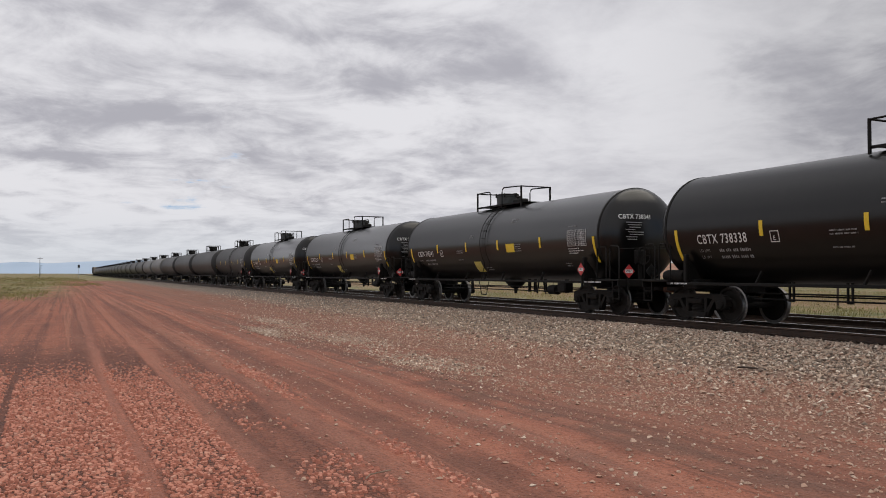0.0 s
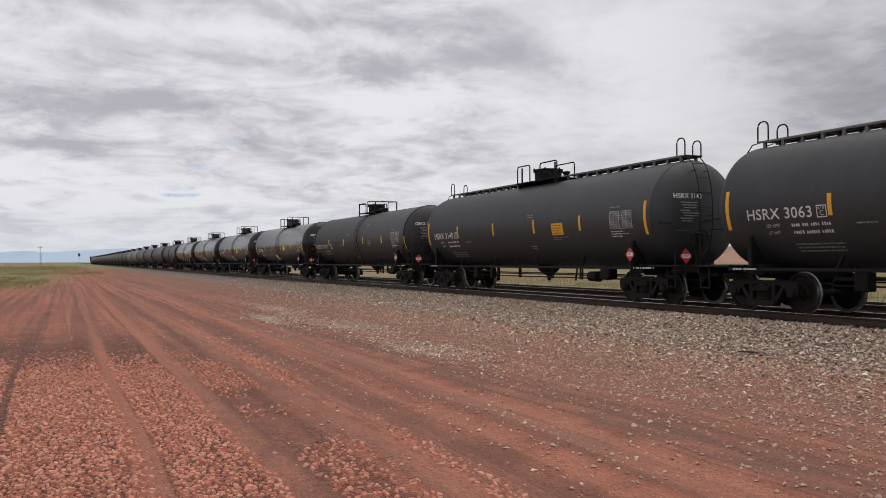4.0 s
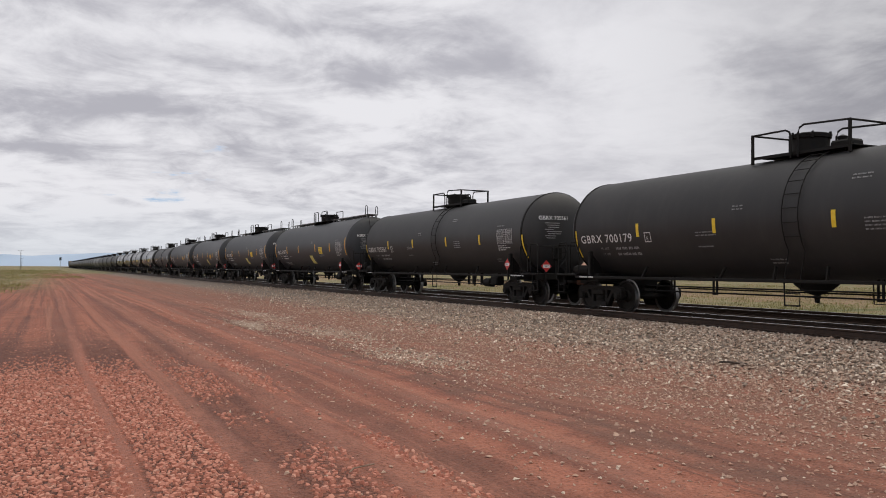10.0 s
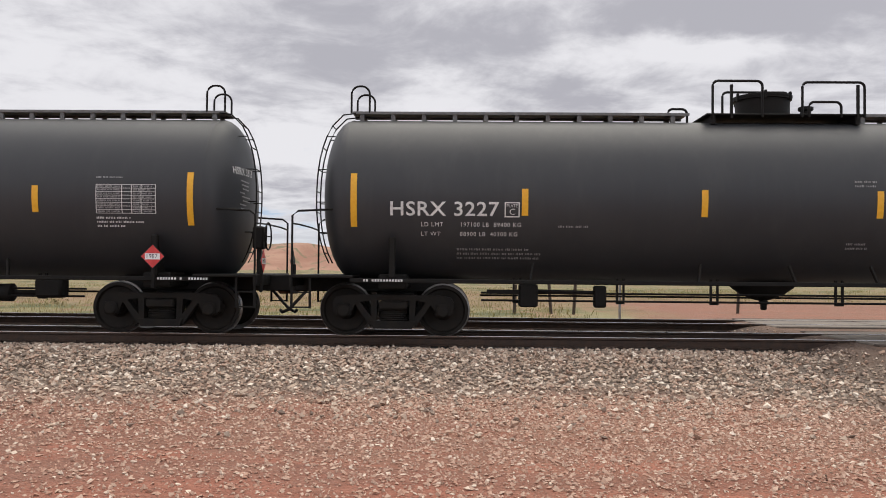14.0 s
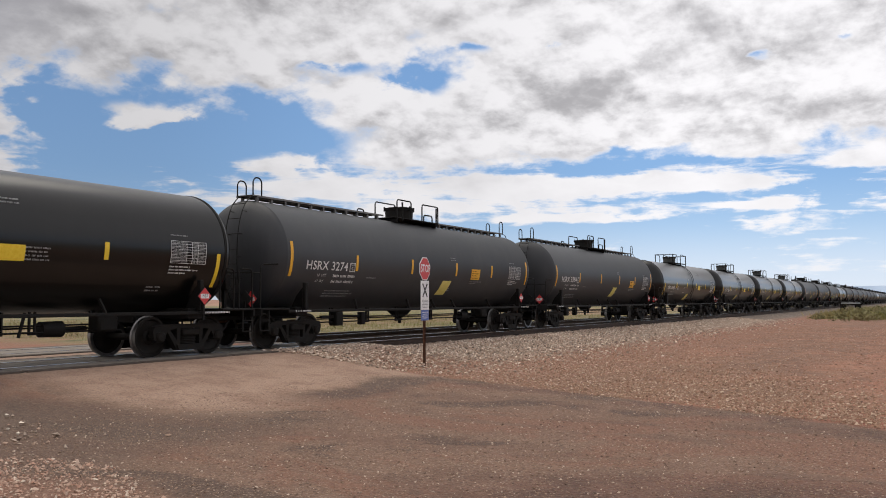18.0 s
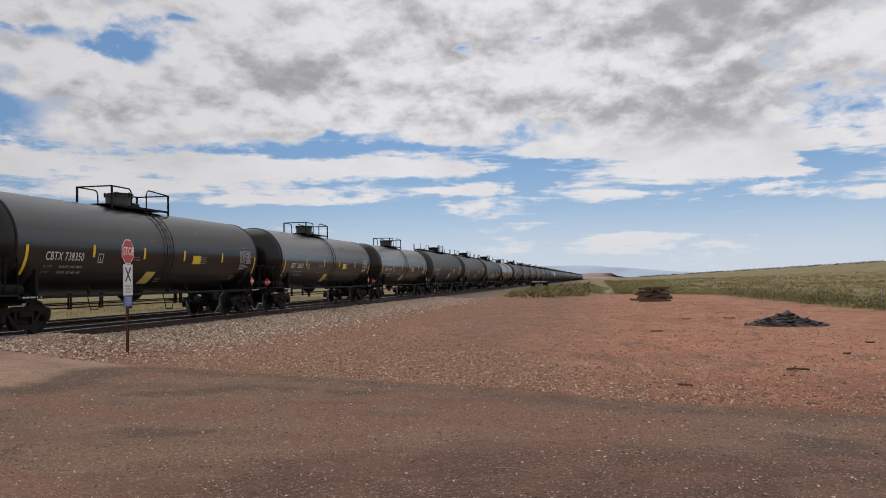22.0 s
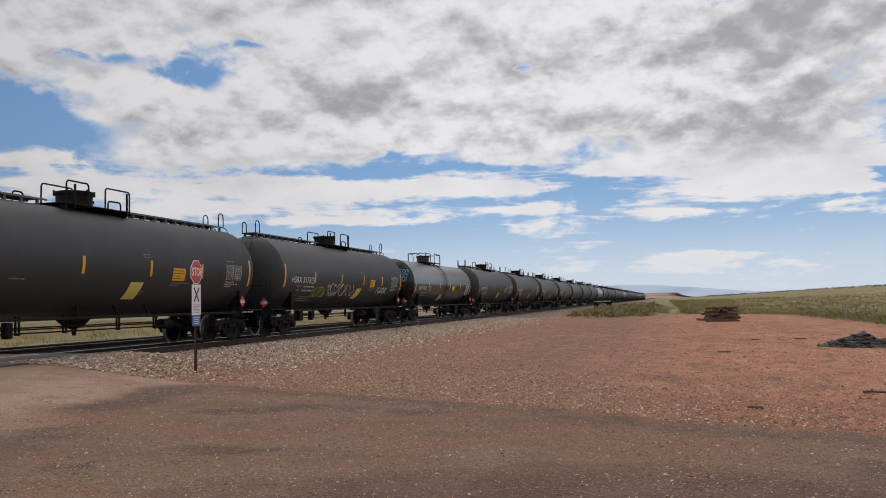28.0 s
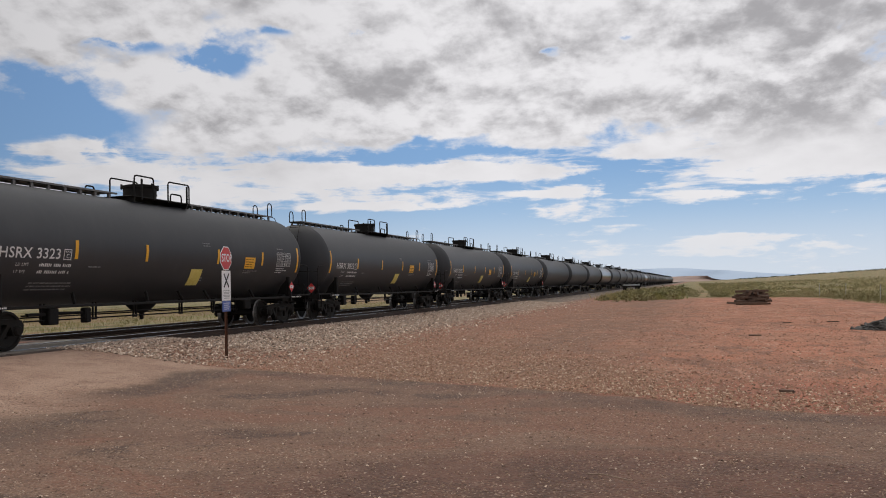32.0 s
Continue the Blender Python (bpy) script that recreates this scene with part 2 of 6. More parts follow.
MAT = {}
MAT["paint_h"] = tank_paint("matte charcoal tank paint", (0.029, 0.0307, 0.0345), (0.048, 0.0485, 0.050), 0.50, gloss=0.42)
MAT["paint_g"] = tank_paint("matte black tank paint", (0.027, 0.0265, 0.027), (0.046, 0.044, 0.042), 0.5)
MAT["paint_c"] = tank_paint("gloss black tank paint", (0.0036, 0.0034, 0.0032), (0.0075, 0.0066, 0.0058), 0.34, 0.66, 0.10)
MAT["paint_l"] = tank_paint("weathered grey tank paint", (0.10, 0.10, 0.10), (0.18, 0.165, 0.145), 0.5)
MAT["frame"] = plain("dark frame steel", (0.004, 0.004, 0.004), (0.012, 0.0105, 0.009), 0.68, 0.0, 5)
MAT["truck"] = plain("dusty cast steel", (0.006, 0.0057, 0.0055), (0.018, 0.015, 0.0125), 0.8, 0.0, 6, 0.3)
MAT["walkgrey"] = plain("grey steel grating", (0.11, 0.11, 0.11), (0.19, 0.187, 0.183), 0.6, 0.2, 9, 0.2)
MAT["wheel"] = plain("worn wheel steel", (0.009, 0.008, 0.007), (0.022, 0.018, 0.015), 0.65, 0.2, 7)
MAT["manway"] = plain("grey green painted steel", (0.030, 0.034, 0.034), (0.055, 0.060, 0.058), 0.5, 0.0, 7)
MAT["tread"] = plain("bright worn steel", (0.16, 0.15, 0.145), (0.28, 0.27, 0.26), 0.42, 0.9, 9)
for key in ("frame", "truck", "wheel"):
    MAT[key].node_tree.nodes["Principled BSDF"].inputs["Specular IOR Level"].default_value = 0.22
MAT["yellow"] = plain("yellow reflective tape", (0.72, 0.36, 0.015), (0.80, 0.43, 0.03), 0.45, 0, 14, 0.05)
MAT["lemon"] = plain("yellow placard", (0.78, 0.52, 0.02), (0.86, 0.62, 0.05), 0.5, 0, 14, 0.05)
MAT["tag"] = plain("faded yellow sticker", (0.62, 0.50, 0.10), (0.72, 0.62, 0.20), 0.55, 0, 9, 0.05)
MAT["white"] = plain("white stencil paint", (0.55, 0.55, 0.54), (0.74, 0.74, 0.73), 0.6, 0, 12, 0.05)
MAT["grey"] = plain("faded grey stencil paint", (0.20, 0.20, 0.20), (0.36, 0.36, 0.36), 0.6, 0, 12, 0.05)
MAT["red"] = plain("red sign paint", (0.50, 0.03, 0.03), (0.60, 0.05, 0.05), 0.45, 0, 9, 0.05)
MAT["blue"] = plain("blue sign paint", (0.06, 0.11, 0.32), (0.08, 0.14, 0.40), 0.5, 0, 9, 0.05)
MAT["signwhite"] = plain("white sign sheeting", (0.70, 0.70, 0.70), (0.80, 0.80, 0.80), 0.45, 0, 7, 0.05)
MAT["black"] = plain("black sign paint", (0.012, 0.012, 0.012), (0.02, 0.02, 0.02), 0.5, 0, 7, 0.05)
MAT["rust"] = plain("rusty steel", (0.055, 0.022, 0.012), (0.12, 0.05, 0.025), 0.85, 0.1, 9, 0.4)
MAT["galv"] = plain("galvanised steel", (0.30, 0.31, 0.32), (0.42, 0.43, 0.44), 0.45, 0.8, 9, 0.1)
MAT["rail"] = plain("rusty rail steel", (0.035, 0.022, 0.016), (0.075, 0.045, 0.032), 0.75, 0.3, 8, 0.3)
MAT["railtop"] = plain("polished rail head", (0.55, 0.55, 0.55), (0.66, 0.66, 0.65), 0.22, 1.0, 3, 0.03, (0.05, 1, 1))
MAT["rubber"] = plain("black rubber hose", (0.010, 0.010, 0.010), (0.022, 0.02, 0.02), 0.7, 0, 9)
MAT["spray"] = plain("white spray paint", (0.40, 0.42, 0.36), (0.58, 0.60, 0.52), 0.7, 0, 5, 0.02)
MAT["sprayblue"] = plain("blue spray paint", (0.10, 0.28, 0.50), (0.20, 0.45, 0.65), 0.7, 0, 5, 0.02)
MAT["sprayyellow"] = plain("yellow spray paint", (0.28, 0.27, 0.02), (0.36, 0.34, 0.04), 0.7, 0, 5, 0.02)
MAT["drywood"] = plain("dry pale wood", (0.20, 0.14, 0.10), (0.30, 0.22, 0.16), 0.85, 0, 9, 0.2)

# ---- ground materials ----
RAIL_Z = 0.43          # rail head above the dirt
TRACK_Y = (16.0, 20.4)  # centre lines of the two tracks
CROSS = (7.0, 20.4)    # stretch of the level crossing along x


def ground_material():
    n = Nodes("red dirt, gravel road and grass")
    p = n.world_co()
    x, y, z = n.xyz(p)
    wob = n.noise(0.35, 4, 0.6, p)
    wy = n.math("ADD", y, n.math("MULTIPLY", n.math("SUBTRACT", wob, 0.5), 3.0))
    wx = n.math("ADD", x, n.math("MULTIPLY", n.math("SUBTRACT", wob, 0.5), 3.0))
    big = n.noise(0.12, 5, 0.6, p)
    mid = n.noise(1.3, 6, 0.65, p)
    grit = n.noise(14, 4, 0.7, p)
    peb = n.voro(28, p)
    lanes = n.noise(1.0, 4, 0.6, p, stretch=(0.035, 1.15, 1.0))
    red = n.mix(n.ramp(big, 0.35, 0.7), (0.36, 0.122, 0.074), (0.42, 0.158, 0.099))
    red = n.mix(n.ramp(mid, 0.42, 0.68), red, (0.26, 0.092, 0.057))
    red = n.mix(n.math("MULTIPLY", n.ramp(lanes, 0.40, 0.58), 0.7), red, (0.20, 0.078, 0.052))
    red = n.mix(n.math("MULTIPLY", n.ramp(lanes, 0.60, 0.72), 0.6), red, (0.326, 0.152, 0.109))
    comb = n.noise(1.0, 5, 0.62, p, stretch=(0.028, 3.4, 1.0), dist=0.25)
    onw = n.ramp(x, 5.0, -2.0)
    red = n.mix(n.math("MULTIPLY", n.math("MULTIPLY", n.ramp(comb, 0.53, 0.63), 0.6), onw), red, (0.44, 0.182, 0.118))
    red = n.mix(n.math("MULTIPLY", n.math("MULTIPLY", n.ramp(comb, 0.47, 0.37), 0.65), onw), red, (0.155, 0.060, 0.041))
    # wheel lanes along the track
    ly = n.math("ADD", y, n.math("MULTIPLY", n.math("SUBTRACT", n.noise(0.22, 3, 0.5, p), 0.5), 0.25))
    west = n.ramp(x, 2.5, -1.5)
    for yl, w, c in ((2.55, 0.2, (0.40, 0.170, 0.114)), (2.2, 0.12, (0.17, 0.066, 0.046)), (1.55, 0.2, (0.41, 0.170, 0.112)), (0.6, 0.13, (0.40, 0.160, 0.110)), (3.3, 0.3, (0.20, 0.082, 0.055)), (2.95, 0.1, (0.41, 0.175, 0.118)), (4.3, 0.25, (0.33, 0.160, 0.115)), (5.2, 0.5, (0.17, 0.088, 0.064)),
                     (6.6, 0.5, (0.32, 0.150, 0.105)), (-0.5, 0.12, (0.114, 0.048, 0.035)), (7.6, 0.7, (0.185, 0.096, 0.070))):
        f = n.ramp(n.math("ABSOLUTE", n.math("SUBTRACT", ly, yl)), w, w * 0.35)
        red = n.mix(n.math("MULTIPLY", n.math("MULTIPLY", f, west), n.ramp(mid, 0.32, 0.62, 0.1, 0.65)), red, c)
    # pale dirt pad on the +x side
    pad = n.math("MULTIPLY", n.ramp(wx, 11, 16), n.ramp(wy, 10.5, 6))
    pale = n.mix(n.ramp(mid, 0.35, 0.7), (0.46, 0.212, 0.128), (0.35, 0.158, 0.095))
    pale = n.mix(n.math("MULTIPLY", n.ramp(n.noise(0.3, 4, 0.6, p), 0.45, 0.62), 0.8), pale, (0.47, 0.188, 0.108))
    streak = n.noise(0.5, 5, 0.6, p, stretch=(0.35, 0.8, 1.0), dist=0.8)
    pale = n.mix(n.math("MULTIPLY", n.ramp(streak, 0.55, 0.68), 0.5), pale, (0.19, 0.095, 0.064))
    pale = n.mix(n.math("MULTIPLY", n.ramp(n.noise(0.5, 5, 0.6, p, dist=1.2), 0.58, 0.66), 0.6), pale, (0.37, 0.215, 0.145))
    scuff = n.noise(0.75, 7, 0.68, p, stretch=(0.4, 1.0, 1.0), dist=1.4)
    pale = n.mix(n.math("MULTIPLY", n.ramp(scuff, 0.53, 0.63), 0.8), pale, (0.21, 0.104, 0.068))
    pale = n.mix(n.math("MULTIPLY", n.ramp(scuff, 0.45, 0.37), 0.8), pale, (0.52, 0.275, 0.182))
    nick = n.noise(2.6, 6, 0.66, p, stretch=(0.5, 1.2, 1.0), dist=0.9)
    pale = n.mix(n.math("MULTIPLY", n.ramp(nick, 0.56, 0.66), 0.6), pale, (0.17, 0.084, 0.056))
    pale = n.mix(n.math("MULTIPLY", n.ramp(nick, 0.42, 0.34), 0.5), pale, (0.50, 0.29, 0.20))
    drab = n.math("MULTIPLY", n.ramp(wy, -1.5, 3.0), n.ramp(n.noise(0.4, 5, 0.6, p), 0.36, 0.56, 0.55, 1.0))
    pale = n.mix(n.math("MULTIPLY", drab, 0.85), pale, n.mix(n.ramp(mid, 0.38, 0.62), (0.27, 0.155, 0.100), (0.18, 0.100, 0.066)))
    col = n.mix(pad, red, pale)
    # stony strip before the ballast
    stony = n.math("MULTIPLY", n.ramp(wy, 4.0, 9.0), n.ramp(mid, 0.3, 0.6, 0.3, 0.9))
    col = n.mix(stony, col, n.mix(n.ramp(x, -6, 3), (0.245, 0.114, 0.075), (0.30, 0.152, 0.098)))
    # gravel road to the crossing
    yp = n.math("MAXIMUM", y, 0.0)
    edge = n.math("ADD", 11.45, n.math("ADD", n.math("MULTIPLY", yp, n.math("SUBTRACT", 0.62, n.math("MULTIPLY", yp, 0.012))), n.math("MULTIPLY", n.math("MINIMUM", y, 0.0), 0.25)))
    ex = n.math("ADD", x, n.math("MULTIPLY", n.math("SUBTRACT", n.noise(1.1, 5, 0.65, p), 0.5), 0.9))
    rr = n.math("MULTIPLY", n.ramp(n.math("SUBTRACT", ex, edge), 0.22, -0.10), n.ramp(wx, 3.6, 5.6))
    rr = n.math("MULTIPLY", rr, n.ramp(y, 27, 24))
    rlane = n.noise(0.9, 4, 0.6, p, stretch=(1.0, 0.16, 1.0))
    roadc = n.mix(n.ramp(mid, 0.35, 0.7), (0.225, 0.130, 0.089), (0.158, 0.087, 0.058))
    roadc = n.mix(n.math("MULTIPLY", n.ramp(rlane, 0.42, 0.62), 0.5), roadc, (0.255, 0.155, 0.105))
    bare = n.noise(0.55, 5, 0.65, p, stretch=(1.0, 0.45, 1.0), dist=0.8)
    roadc = n.mix(n.math("MULTIPLY", n.ramp(bare, 0.50, 0.58), 0.85), roadc, (0.23, 0.112, 0.071))
    roadc = n.mix(n.math("MULTIPLY", n.ramp(bare, 0.45, 0.37), 0.8), roadc, (0.105, 0.064, 0.046))
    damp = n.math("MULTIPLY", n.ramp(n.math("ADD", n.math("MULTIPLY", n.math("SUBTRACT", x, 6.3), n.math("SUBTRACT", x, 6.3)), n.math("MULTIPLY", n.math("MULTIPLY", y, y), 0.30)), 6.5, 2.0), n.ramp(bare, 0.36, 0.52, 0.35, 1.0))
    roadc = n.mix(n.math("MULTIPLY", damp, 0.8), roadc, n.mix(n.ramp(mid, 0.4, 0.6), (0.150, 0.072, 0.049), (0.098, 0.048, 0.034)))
    border = n.ramp(n.math("ABSOLUTE", n.math("ADD", n.math("SUBTRACT", ex, edge), 0.35)), 0.75, 0.15)
    roadc = n.mix(n.math("MULTIPLY", n.math("MULTIPLY", border, n.ramp(mid, 0.3, 0.6, 0.3, 1.0)), 0.6), roadc, (0.088, 0.054, 0.041))
    lobe = n.math("MULTIPLY", n.ramp(wx, 4.6, 5.6), n.math("MULTIPLY", n.ramp(wx, 11.0, 8.2), n.math("MULTIPLY", n.ramp(wy, 6.5, 8.2), n.ramp(wy, 13.0, 11.8))))
    roadc = n.mix(n.math("MULTIPLY", lobe, 0.75), roadc, (0.125, 0.080, 0.058))
    tan = n.math("MULTIPLY", n.ramp(wy, 8.4, 10.8), n.ramp(wx, 8.2, 10.6))
    roadc = n.mix(tan, roadc, n.mix(n.ramp(mid, 0.4, 0.65), (0.44, 0.29, 0.21), (0.34, 0.21, 0.15)))
    pud = n.math("MULTIPLY", n.ramp(n.math("ABSOLUTE", n.math("SUBTRACT", wx, 13.6)), 2.4, 1.2), n.ramp(n.math("ABSOLUTE", n.math("SUBTRACT", wy, 9.4)), 0.9, 0.3))
    roadc = n.mix(n.math("MULTIPLY", pud, 0.8), roadc, (0.088, 0.054, 0.041))
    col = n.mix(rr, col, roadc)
    # ballast
    bal = n.math("MULTIPLY", n.ramp(wy, 9.6, 12.3), n.ramp(y, 24.5, 22.5))
    offr = n.math("SUBTRACT", 1.0, n.math("MULTIPLY", n.ramp(wx, 6.0, 7.6), n.ramp(wx, 21.0, 19.0)))
    bal = n.math("MULTIPLY", bal, offr)
    # ground tones under the stones, gap shade mixed into the darker one
    balc = n.mix(n.ramp(grit, 0.35, 0.65), (0.10, 0.075, 0.06), (0.33, 0.26, 0.205))
    # dark dirt of the track bed, under-train shade put into its colour
    dirt_shade = n.math("MULTIPLY", n.ramp(y, 14.4, 15.0), n.ramp(y, 22.4, 21.8))
    balc = n.mix(dirt_shade, balc, (0.055, 0.042, 0.036))
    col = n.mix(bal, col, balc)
    # grass land
    gn = n.noise(0.05, 5, 0.65, p)
    left = n.math("MULTIPLY", n.ramp(n.math("ADD", wx, n.math("MULTIPLY", n.math("SUBTRACT", big, 0.5), 60.0)), -46, -95), n.ramp(n.math("ADD", wy, n.math("MULTIPLY", n.math("SUBTRACT", big, 0.5), 8.0)), 3, -4))
    fy = n.math("ADD", n.math("MULTIPLY", n.math("SUBTRACT", n.math("MINIMUM", x, 76.0), 37.5), 0.062), n.math("MULTIPLY", n.math("MAXIMUM", n.math("SUBTRACT", n.math("MINIMUM", x, 95.0), 76.0), 0.0), 0.75))
    fe = n.math("SUBTRACT", n.math("SUBTRACT", wy, fy), -11.5)
    right = n.math("MULTIPLY", n.ramp(fe, 0.3, -1.2), n.ramp(x, 20, 26))
    right = n.math("MAXIMUM", right, n.math("MULTIPLY", n.ramp(wx, 78, 92), n.ramp(y, 9, 6)))
    far = n.ramp(wy, 24.5, 27.5)
    far = n.math("MULTIPLY", far, n.math("SUBTRACT", 1.0, n.math("MULTIPLY", n.math("MULTIPLY", n.ramp(wx, 5, 9), n.ramp(wx, 26, 20)), n.ramp(y, 48, 40))))
    veg = n.math("MAXIMUM", n.math("MAXIMUM", left, right), far)
    distant = n.math("MAXIMUM", n.ramp(x, -170, -230), n.ramp(y, -30, -50))
    veg = n.math("MAXIMUM", veg, distant)
    vegc = n.mix(n.ramp(gn, 0.35, 0.65), (0.22, 0.205, 0.080), (0.31, 0.26, 0.135))
    vegc = n.mix(n.ramp(n.noise(0.25, 6, 0.7, p), 0.47, 0.62), vegc, (0.105, 0.115, 0.04))
    strip = n.math("MULTIPLY", n.ramp(y, 34, 38), n.ramp(y, 62, 55))
    vegc = n.mix(n.math("MULTIPLY", strip, 0.4), vegc, (0.33, 0.17, 0.11))
    col = n.mix(n.math("MULTIPLY", veg, n.ramp(n.noise(0.5, 5, 0.65, p), 0.36, 0.52, 0.35, 1.0)), col, vegc)
    # stones and grit
    vn = n.node("ShaderNodeTexVoronoi")
    n.link(p, vn.inputs["Vector"])
    vn.inputs["Scale"].default_value = 36.0
    pick = n.xyz(vn.outputs["Color"])[0]
    shape = n.ramp(vn.outputs["Distance"], 0.5, 0.3)
    where = n.math("MAXIMUM", n.math("MULTIPLY", rr, n.ramp(rlane, 0.38, 0.56, 0.3, 1.0)), n.math("MULTIPLY", stony, 0.8))
    where = n.math("MULTIPLY", where, n.math("SUBTRACT", 1.0, veg))
    col = n.mix(n.math("MULTIPLY", n.math("MULTIPLY", n.ramp(pick, 0.66, 0.78), shape), n.math("MULTIPLY", where, 0.75)), col, (0.40, 0.29, 0.21))
    col = n.mix(n.math("MULTIPLY", n.math("MULTIPLY", n.ramp(pick, 0.30, 0.20), shape), n.math("MULTIPLY", where, 0.7)), col, (0.06, 0.038, 0.028))
    col = n.mix(n.math("MULTIPLY", n.ramp(peb, 0.18, 0.06), 0.5), col, n.mix(1.0, col, (1.9, 2.0, 2.05), "MULTIPLY"))
    sand = n.voro(62, p)
    col = n.mix(n.math("MULTIPLY", n.ramp(sand, 0.25, 0.08), 0.5), col, n.mix(1.0, col, (1.7, 1.75, 1.8), "MULTIPLY"))
    col = n.mix(n.math("MULTIPLY", n.ramp(n.noise(34, 3, 0.6, p), 0.52, 0.66), 0.6), col, n.mix(1.0, col, (0.42, 0.40, 0.40), "MULTIPLY"))
    col = n.mix(n.ramp(grit, 0.3, 0.7, 0.0, 0.35), col, n.mix(1.0, col, (0.45, 0.45, 0.45), "MULTIPLY"))
    h = n.math("ADD", n.math("MULTIPLY", grit, 0.6), n.math("MULTIPLY", mid, 1.2))
    jit = n.node("ShaderNodeMix")
    jit.data_type = "VECTOR"
    jit.inputs[0].default_value = 0.05
    n.link(p, jit.inputs[4])
    nz = n.node("ShaderNodeTexNoise")
    n.link(p, nz.inputs["Vector"])
    nz.inputs["Scale"].default_value = 9.0
    n.link(nz.outputs["Color"], jit.inputs[5])
    crack = n.ramp(n.voro(13, jit.outputs[1], "DISTANCE_TO_EDGE"), 0.13, 0.02)
    zone = n.math("MULTIPLY", n.ramp(ly, 0.5, 0.35), west)
    zone = n.math("MAXIMUM", zone, n.math("MULTIPLY", n.ramp(n.math("ABSOLUTE", n.math("SUBTRACT", ly, 1.05)), 0.38, 0.28), west))
    zone = n.math("MAXIMUM", zone, n.math("MULTIPLY", n.math("MULTIPLY", n.ramp(n.math("ABSOLUTE", n.math("SUBTRACT", ly, 2.0)), 0.3, 0.18), west), 0.6))
    zone = n.math("MULTIPLY", zone, n.ramp(x, -24, -15))
    # shade between the clods is put into the colour of the dirt below
    col = n.mix(n.math("MULTIPLY", zone, 0.8), col, n.mix(n.ramp(n.noise(5.0, 3, 0.6, p), 0.35, 0.65), (0.22, 0.085, 0.055), (0.13, 0.049, 0.033)))
    crack = n.math("MULTIPLY", n.math("MULTIPLY", crack, zone), n.ramp(mid, 0.3, 0.5, 0.35, 1.0))
    # cracks coloured dark as shaded crevices; the bump sinks them
    col = n.mix(n.math("MULTIPLY", crack, 0.8), col, (0.10, 0.038, 0.026))
    h = n.math("SUBTRACT", h, n.math("MULTIPLY", crack, 1.6))
    n.bump(n.math("SUBTRACT", h, n.math("MULTIPLY", peb, 0.8)), 0.8, 0.04)
    return n.done(col, 0.92)


def stone_material(name, cols):
    n = Nodes(name)
    r = n.island()
    c = n.mix(n.ramp(r, 0.0, 0.35), cols[0], cols[1])
    c = n.mix(n.ramp(r, 0.4, 0.75), c, cols[2])
    c = n.mix(n.ramp(r, 0.80, 0.97), c, cols[3])
    return n.done(c, 0.85)


def leaf_material(name, cols, rough=0.7):
    n = Nodes(name)
    r = n.island()
    c = n.mix(r, cols[0], cols[1])
    c = n.mix(n.ramp(n.noise(0.08, 4, 0.6, n.world_co()), 0.4, 0.65), c, cols[2])
    n.b.inputs["Specular IOR Level"].default_value = 0.15
    return n.done(c, rough)


MAT["ground"] = ground_material()
MAT["ballast"] = stone_material("crushed ballast stone", [(0.175, 0.128, 0.100), (0.48, 0.375, 0.29), (0.42, 0.285, 0.21), (0.82, 0.71, 0.59)])
MAT["redstone"] = stone_material("red gravel stone", [(0.42, 0.163, 0.110), (0.50, 0.205, 0.140), (0.53, 0.23, 0.16), (0.56, 0.29, 0.21)])
MAT["chip"] = stone_material("pale stone chips", [(0.38, 0.235, 0.17), (0.50, 0.345, 0.26), (0.44, 0.255, 0.18), (0.68, 0.56, 0.45)])
MAT["roadstone"] = stone_material("brown road gravel", [(0.12, 0.075, 0.052), (0.25, 0.165, 0.115), (0.33, 0.22, 0.155), (0.60, 0.48, 0.38)])
MAT["edgestone"] = stone_material("tan gravel", [(0.20, 0.118, 0.078), (0.37, 0.245, 0.165), (0.31, 0.18, 0.115), (0.60, 0.46, 0.34)])
MAT["padstone"] = stone_material("brown pebbles", [(0.19, 0.10, 0.065), (0.33, 0.18, 0.115), (0.40, 0.235, 0.155), (0.53, 0.39, 0.29)])
MAT["grass"] = leaf_material("dry green grass", [(0.20, 0.205, 0.07), (0.31, 0.275, 0.11), (0.37, 0.30, 0.155)])
MAT["sage"] = leaf_material("grey green sagebrush", [(0.125, 0.130, 0.055), (0.22, 0.205, 0.10), (0.30, 0.25, 0.135)])
MAT["juniper"] = leaf_material("dark green juniper", [(0.022, 0.035, 0.014), (0.05, 0.065, 0.026), (0.04, 0.05, 0.02)])
MAT["tie"] = plain("weathered creosote timber", (0.035, 0.024, 0.018), (0.085, 0.062, 0.048), 0.9, 0, 5, 0.5, (1, 6, 6))
MAT["oldtie"] = plain("grey brown weathered timber", (0.055, 0.032, 0.022), (0.15, 0.095, 0.065), 0.9, 0, 3, 0.5, (1, 6, 6))
MAT["panel"] = plain("grey concrete crossing panel", (0.15, 0.126, 0.102), (0.24, 0.20, 0.165), 0.9, 0, 4, 0.4)
MAT["asphalt"] = plain("black asphalt rubble", (0.020, 0.019, 0.018), (0.085, 0.078, 0.070), 0.75, 0, 6, 0.5)


def hill_material(name, a, b, c, scale):
    n = Nodes(name)
    p = n.world_co()
    band = n.noise(scale, 6, 0.65, p, stretch=(1, 1, 5))
    col = n.mix(n.ramp(band, 0.35, 0.65), a, b)
    col = n.mix(n.ramp(n.noise(scale * 3, 5, 0.6, p), 0.52, 0.66), col, c)
    return n.done(col, 0.95)


